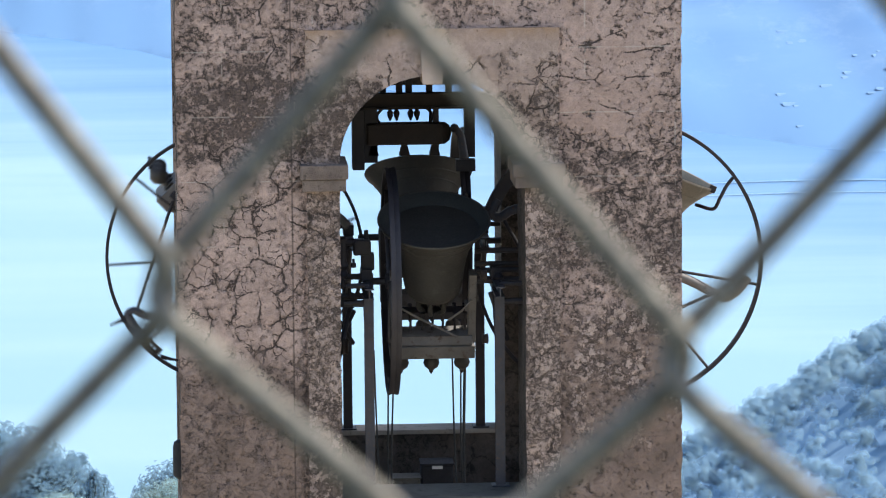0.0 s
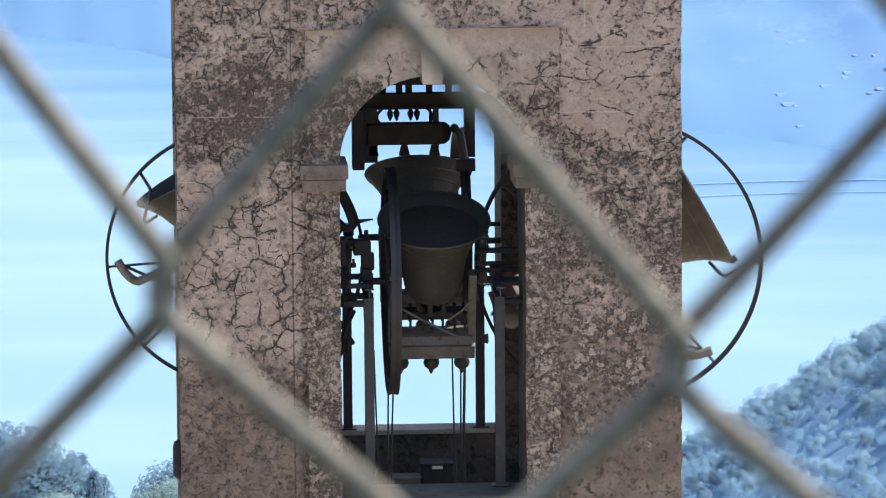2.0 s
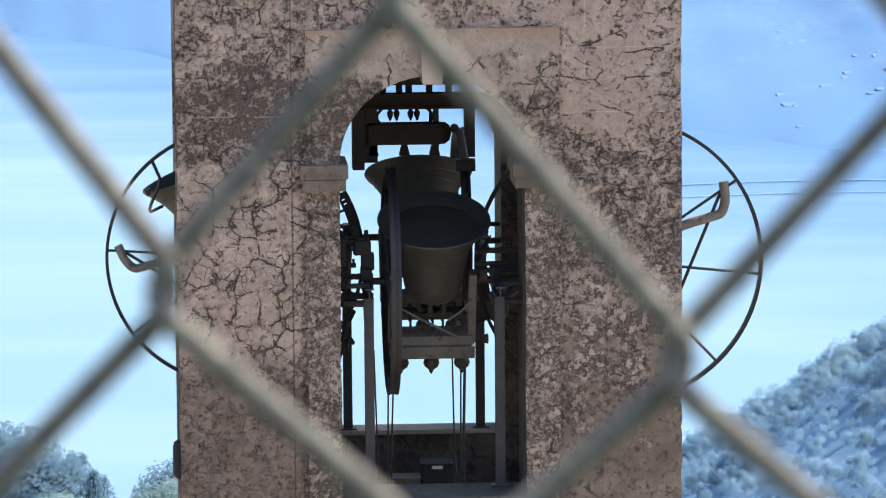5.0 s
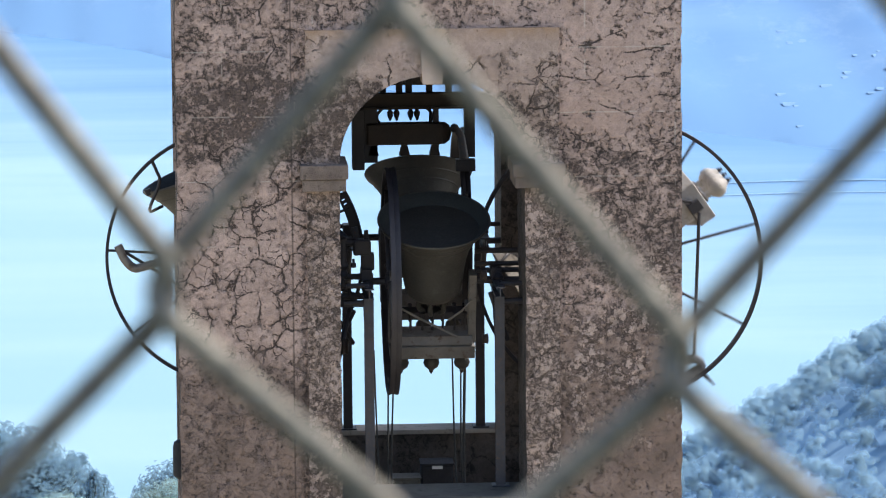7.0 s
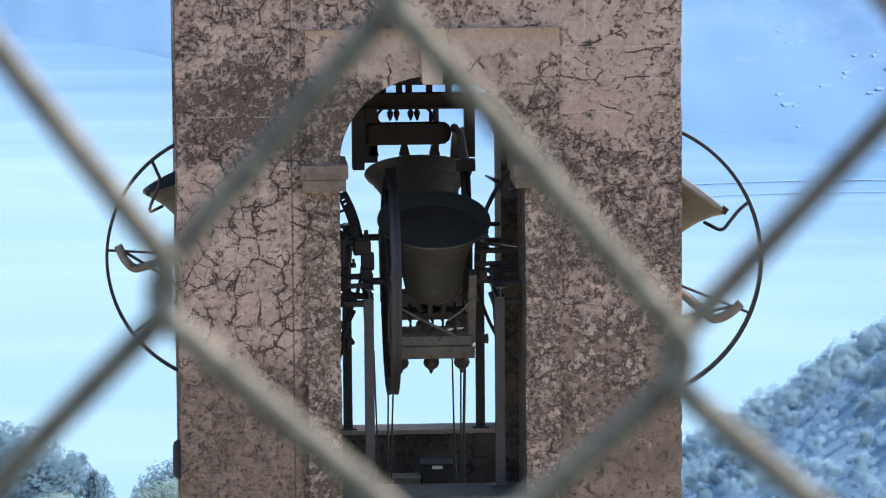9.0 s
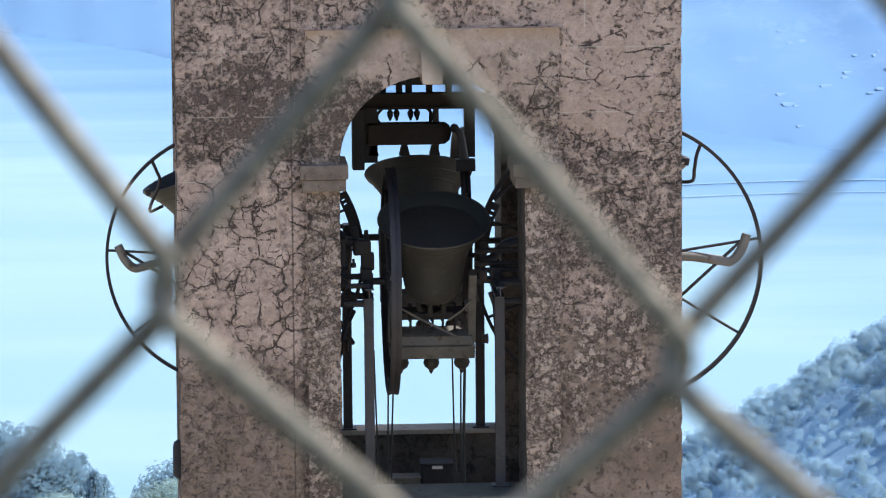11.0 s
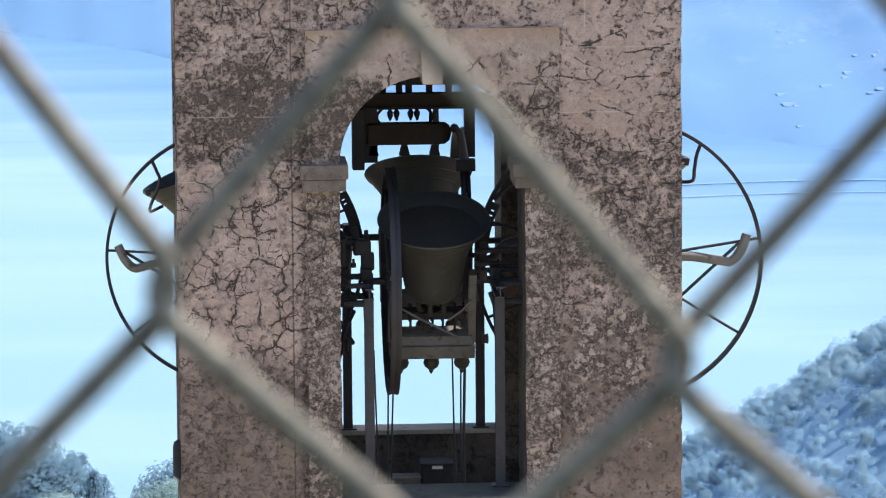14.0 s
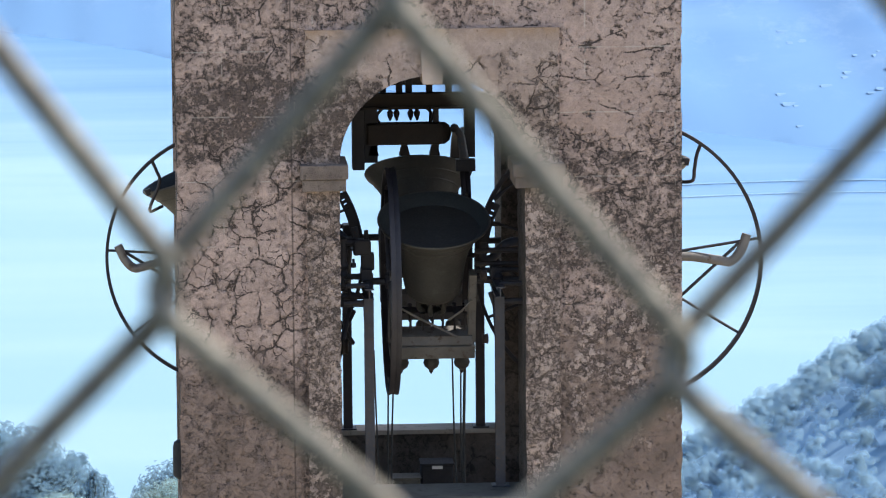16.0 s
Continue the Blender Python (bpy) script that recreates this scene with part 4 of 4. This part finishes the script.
# ---- fence ----
def fence():
    """Chain-link netting before the lookout: flattened spirals hooked into each other."""
    k = 0.64 / 9000.0
    root = tagged(new("chain_link_fence"), "galvanised chain-link fence close before the lookout", "fence")
    root.matrix_basis = CAM_POSE @ Matrix.Translation((0, 0, -0.64))
    at = Vector((290 - 784, 441 - 515, 0)) * k
    across = Vector((910, -113, 0)) * k
    down = Vector((90, -1233, 0)) * k
    up_right = Vector((410, 560, 0)) * k
    r = 0.00175
    # joints bent out of the even net
    bent = {(-1, -1): (0, 78), (3, 1): (8, -52), (-1, 0): (0, 65), (3, 2): (40, 110), (1, 1): (14, 150), (2, 1): (0, -14)}

    def joint(i, j):
        p = at + up_right * i + down * j
        if (i, j) in bent:
            return p + Vector((*bent[(i, j)], 0)) * k
        if -4 < i < 5 and -2 < j < 4:
            return p
        q = random.Random(i * 131 + j)
        return p + Vector((q.uniform(-1, 1), q.uniform(-1, 1), 0)) * 0.0016

    # along one strand: share of the way down, share of the way across, depth in wire radii
    strand = ((0.0, -0.022, 0.0), (0.055, -0.008, 0.75), (0.105, 0.03, 1.15), (0.3, 0.262, 1.2), (0.5, 0.5, 1.2), (0.7, 0.738, 1.2), (0.895, 0.97, 1.15), (0.945, 1.008, 0.75))
    for i in range(-28, 29):
        pts = []
        for j in range(-7 + i // 2, 19 + i // 2):
            for a, b, sign in ((joint(i, j), joint(i + 1, j + 1), 1), (joint(i + 1, j + 1), joint(i, j + 1), -1)):
                for v, f, dz in strand:
                    pts.append(Vector((a.x + (b.x - a.x) * f, a.y + (b.y - a.y) * v, sign * dz * r)))
        part("wire", tubed(spline(pts, 2) if -4 < i < 5 else pts, r, 10 if -4 < i < 5 else 6), WIRE, root, "", True)


fence()

# ---- motion ----
RIGHT_TURN = [(0, 24), (0.3, 21.2), (0.6, 20.4), (0.9, 22.6), (1.2, 27), (1.5, 34.5), (1.7, 42), (1.9, 53.5), (2.1, 68.5), (2.3, 84.5), (2.5, 102.5), (2.75, 132.5), (3, 165), (3.25, 198), (3.5, 230),
              (3.75, 259), (4, 285), (4.2, 301.5), (4.5, 320.5), (4.9, 337), (5.27, 342), (5.65, 335.5), (6, 322), (6.3, 304.5), (6.5, 289), (6.75, 264), (7, 235.5), (7.25, 205.5), (7.5, 175),
              (7.75, 145.5), (8, 117), (8.25, 91.5), (8.5, 69), (8.7, 53.5), (8.9, 41), (9, 36), (9.2, 27.5), (9.5, 18), (9.9, 10.5), (10.4, 6), (11, 5), (11.3, 5), (13.5, 5), (16, 5)]
LEFT_TURN = [(0, 223), (0.1, 211), (0.2, 198), (0.3, 185), (0.4, 171), (0.5, 158), (0.6, 147), (0.7, 135), (0.8, 122), (0.9, 109), (1, 96), (1.1, 87), (1.2, 78.5), (1.4, 63), (1.5, 56), (1.6, 49), (1.8, 38), (2, 29.5), (2.3, 23), (2.6, 22), (4, 22), (9, 22), (16, 22)]


def motions():
    turn = pose(0, 0, 0, 0, 0, 90)
    walk(bell_right, [(t, Matrix.Translation(RIGHT_AT) @ turn @ pose(0, 0, 0, a, 0, 0)) for t, a in RIGHT_TURN])
    walk(bell_left, [(t, Matrix.Translation(LEFT_AT) @ turn @ pose(0, 0, 0, -a, 0, 0)) for t, a in LEFT_TURN])


motions()
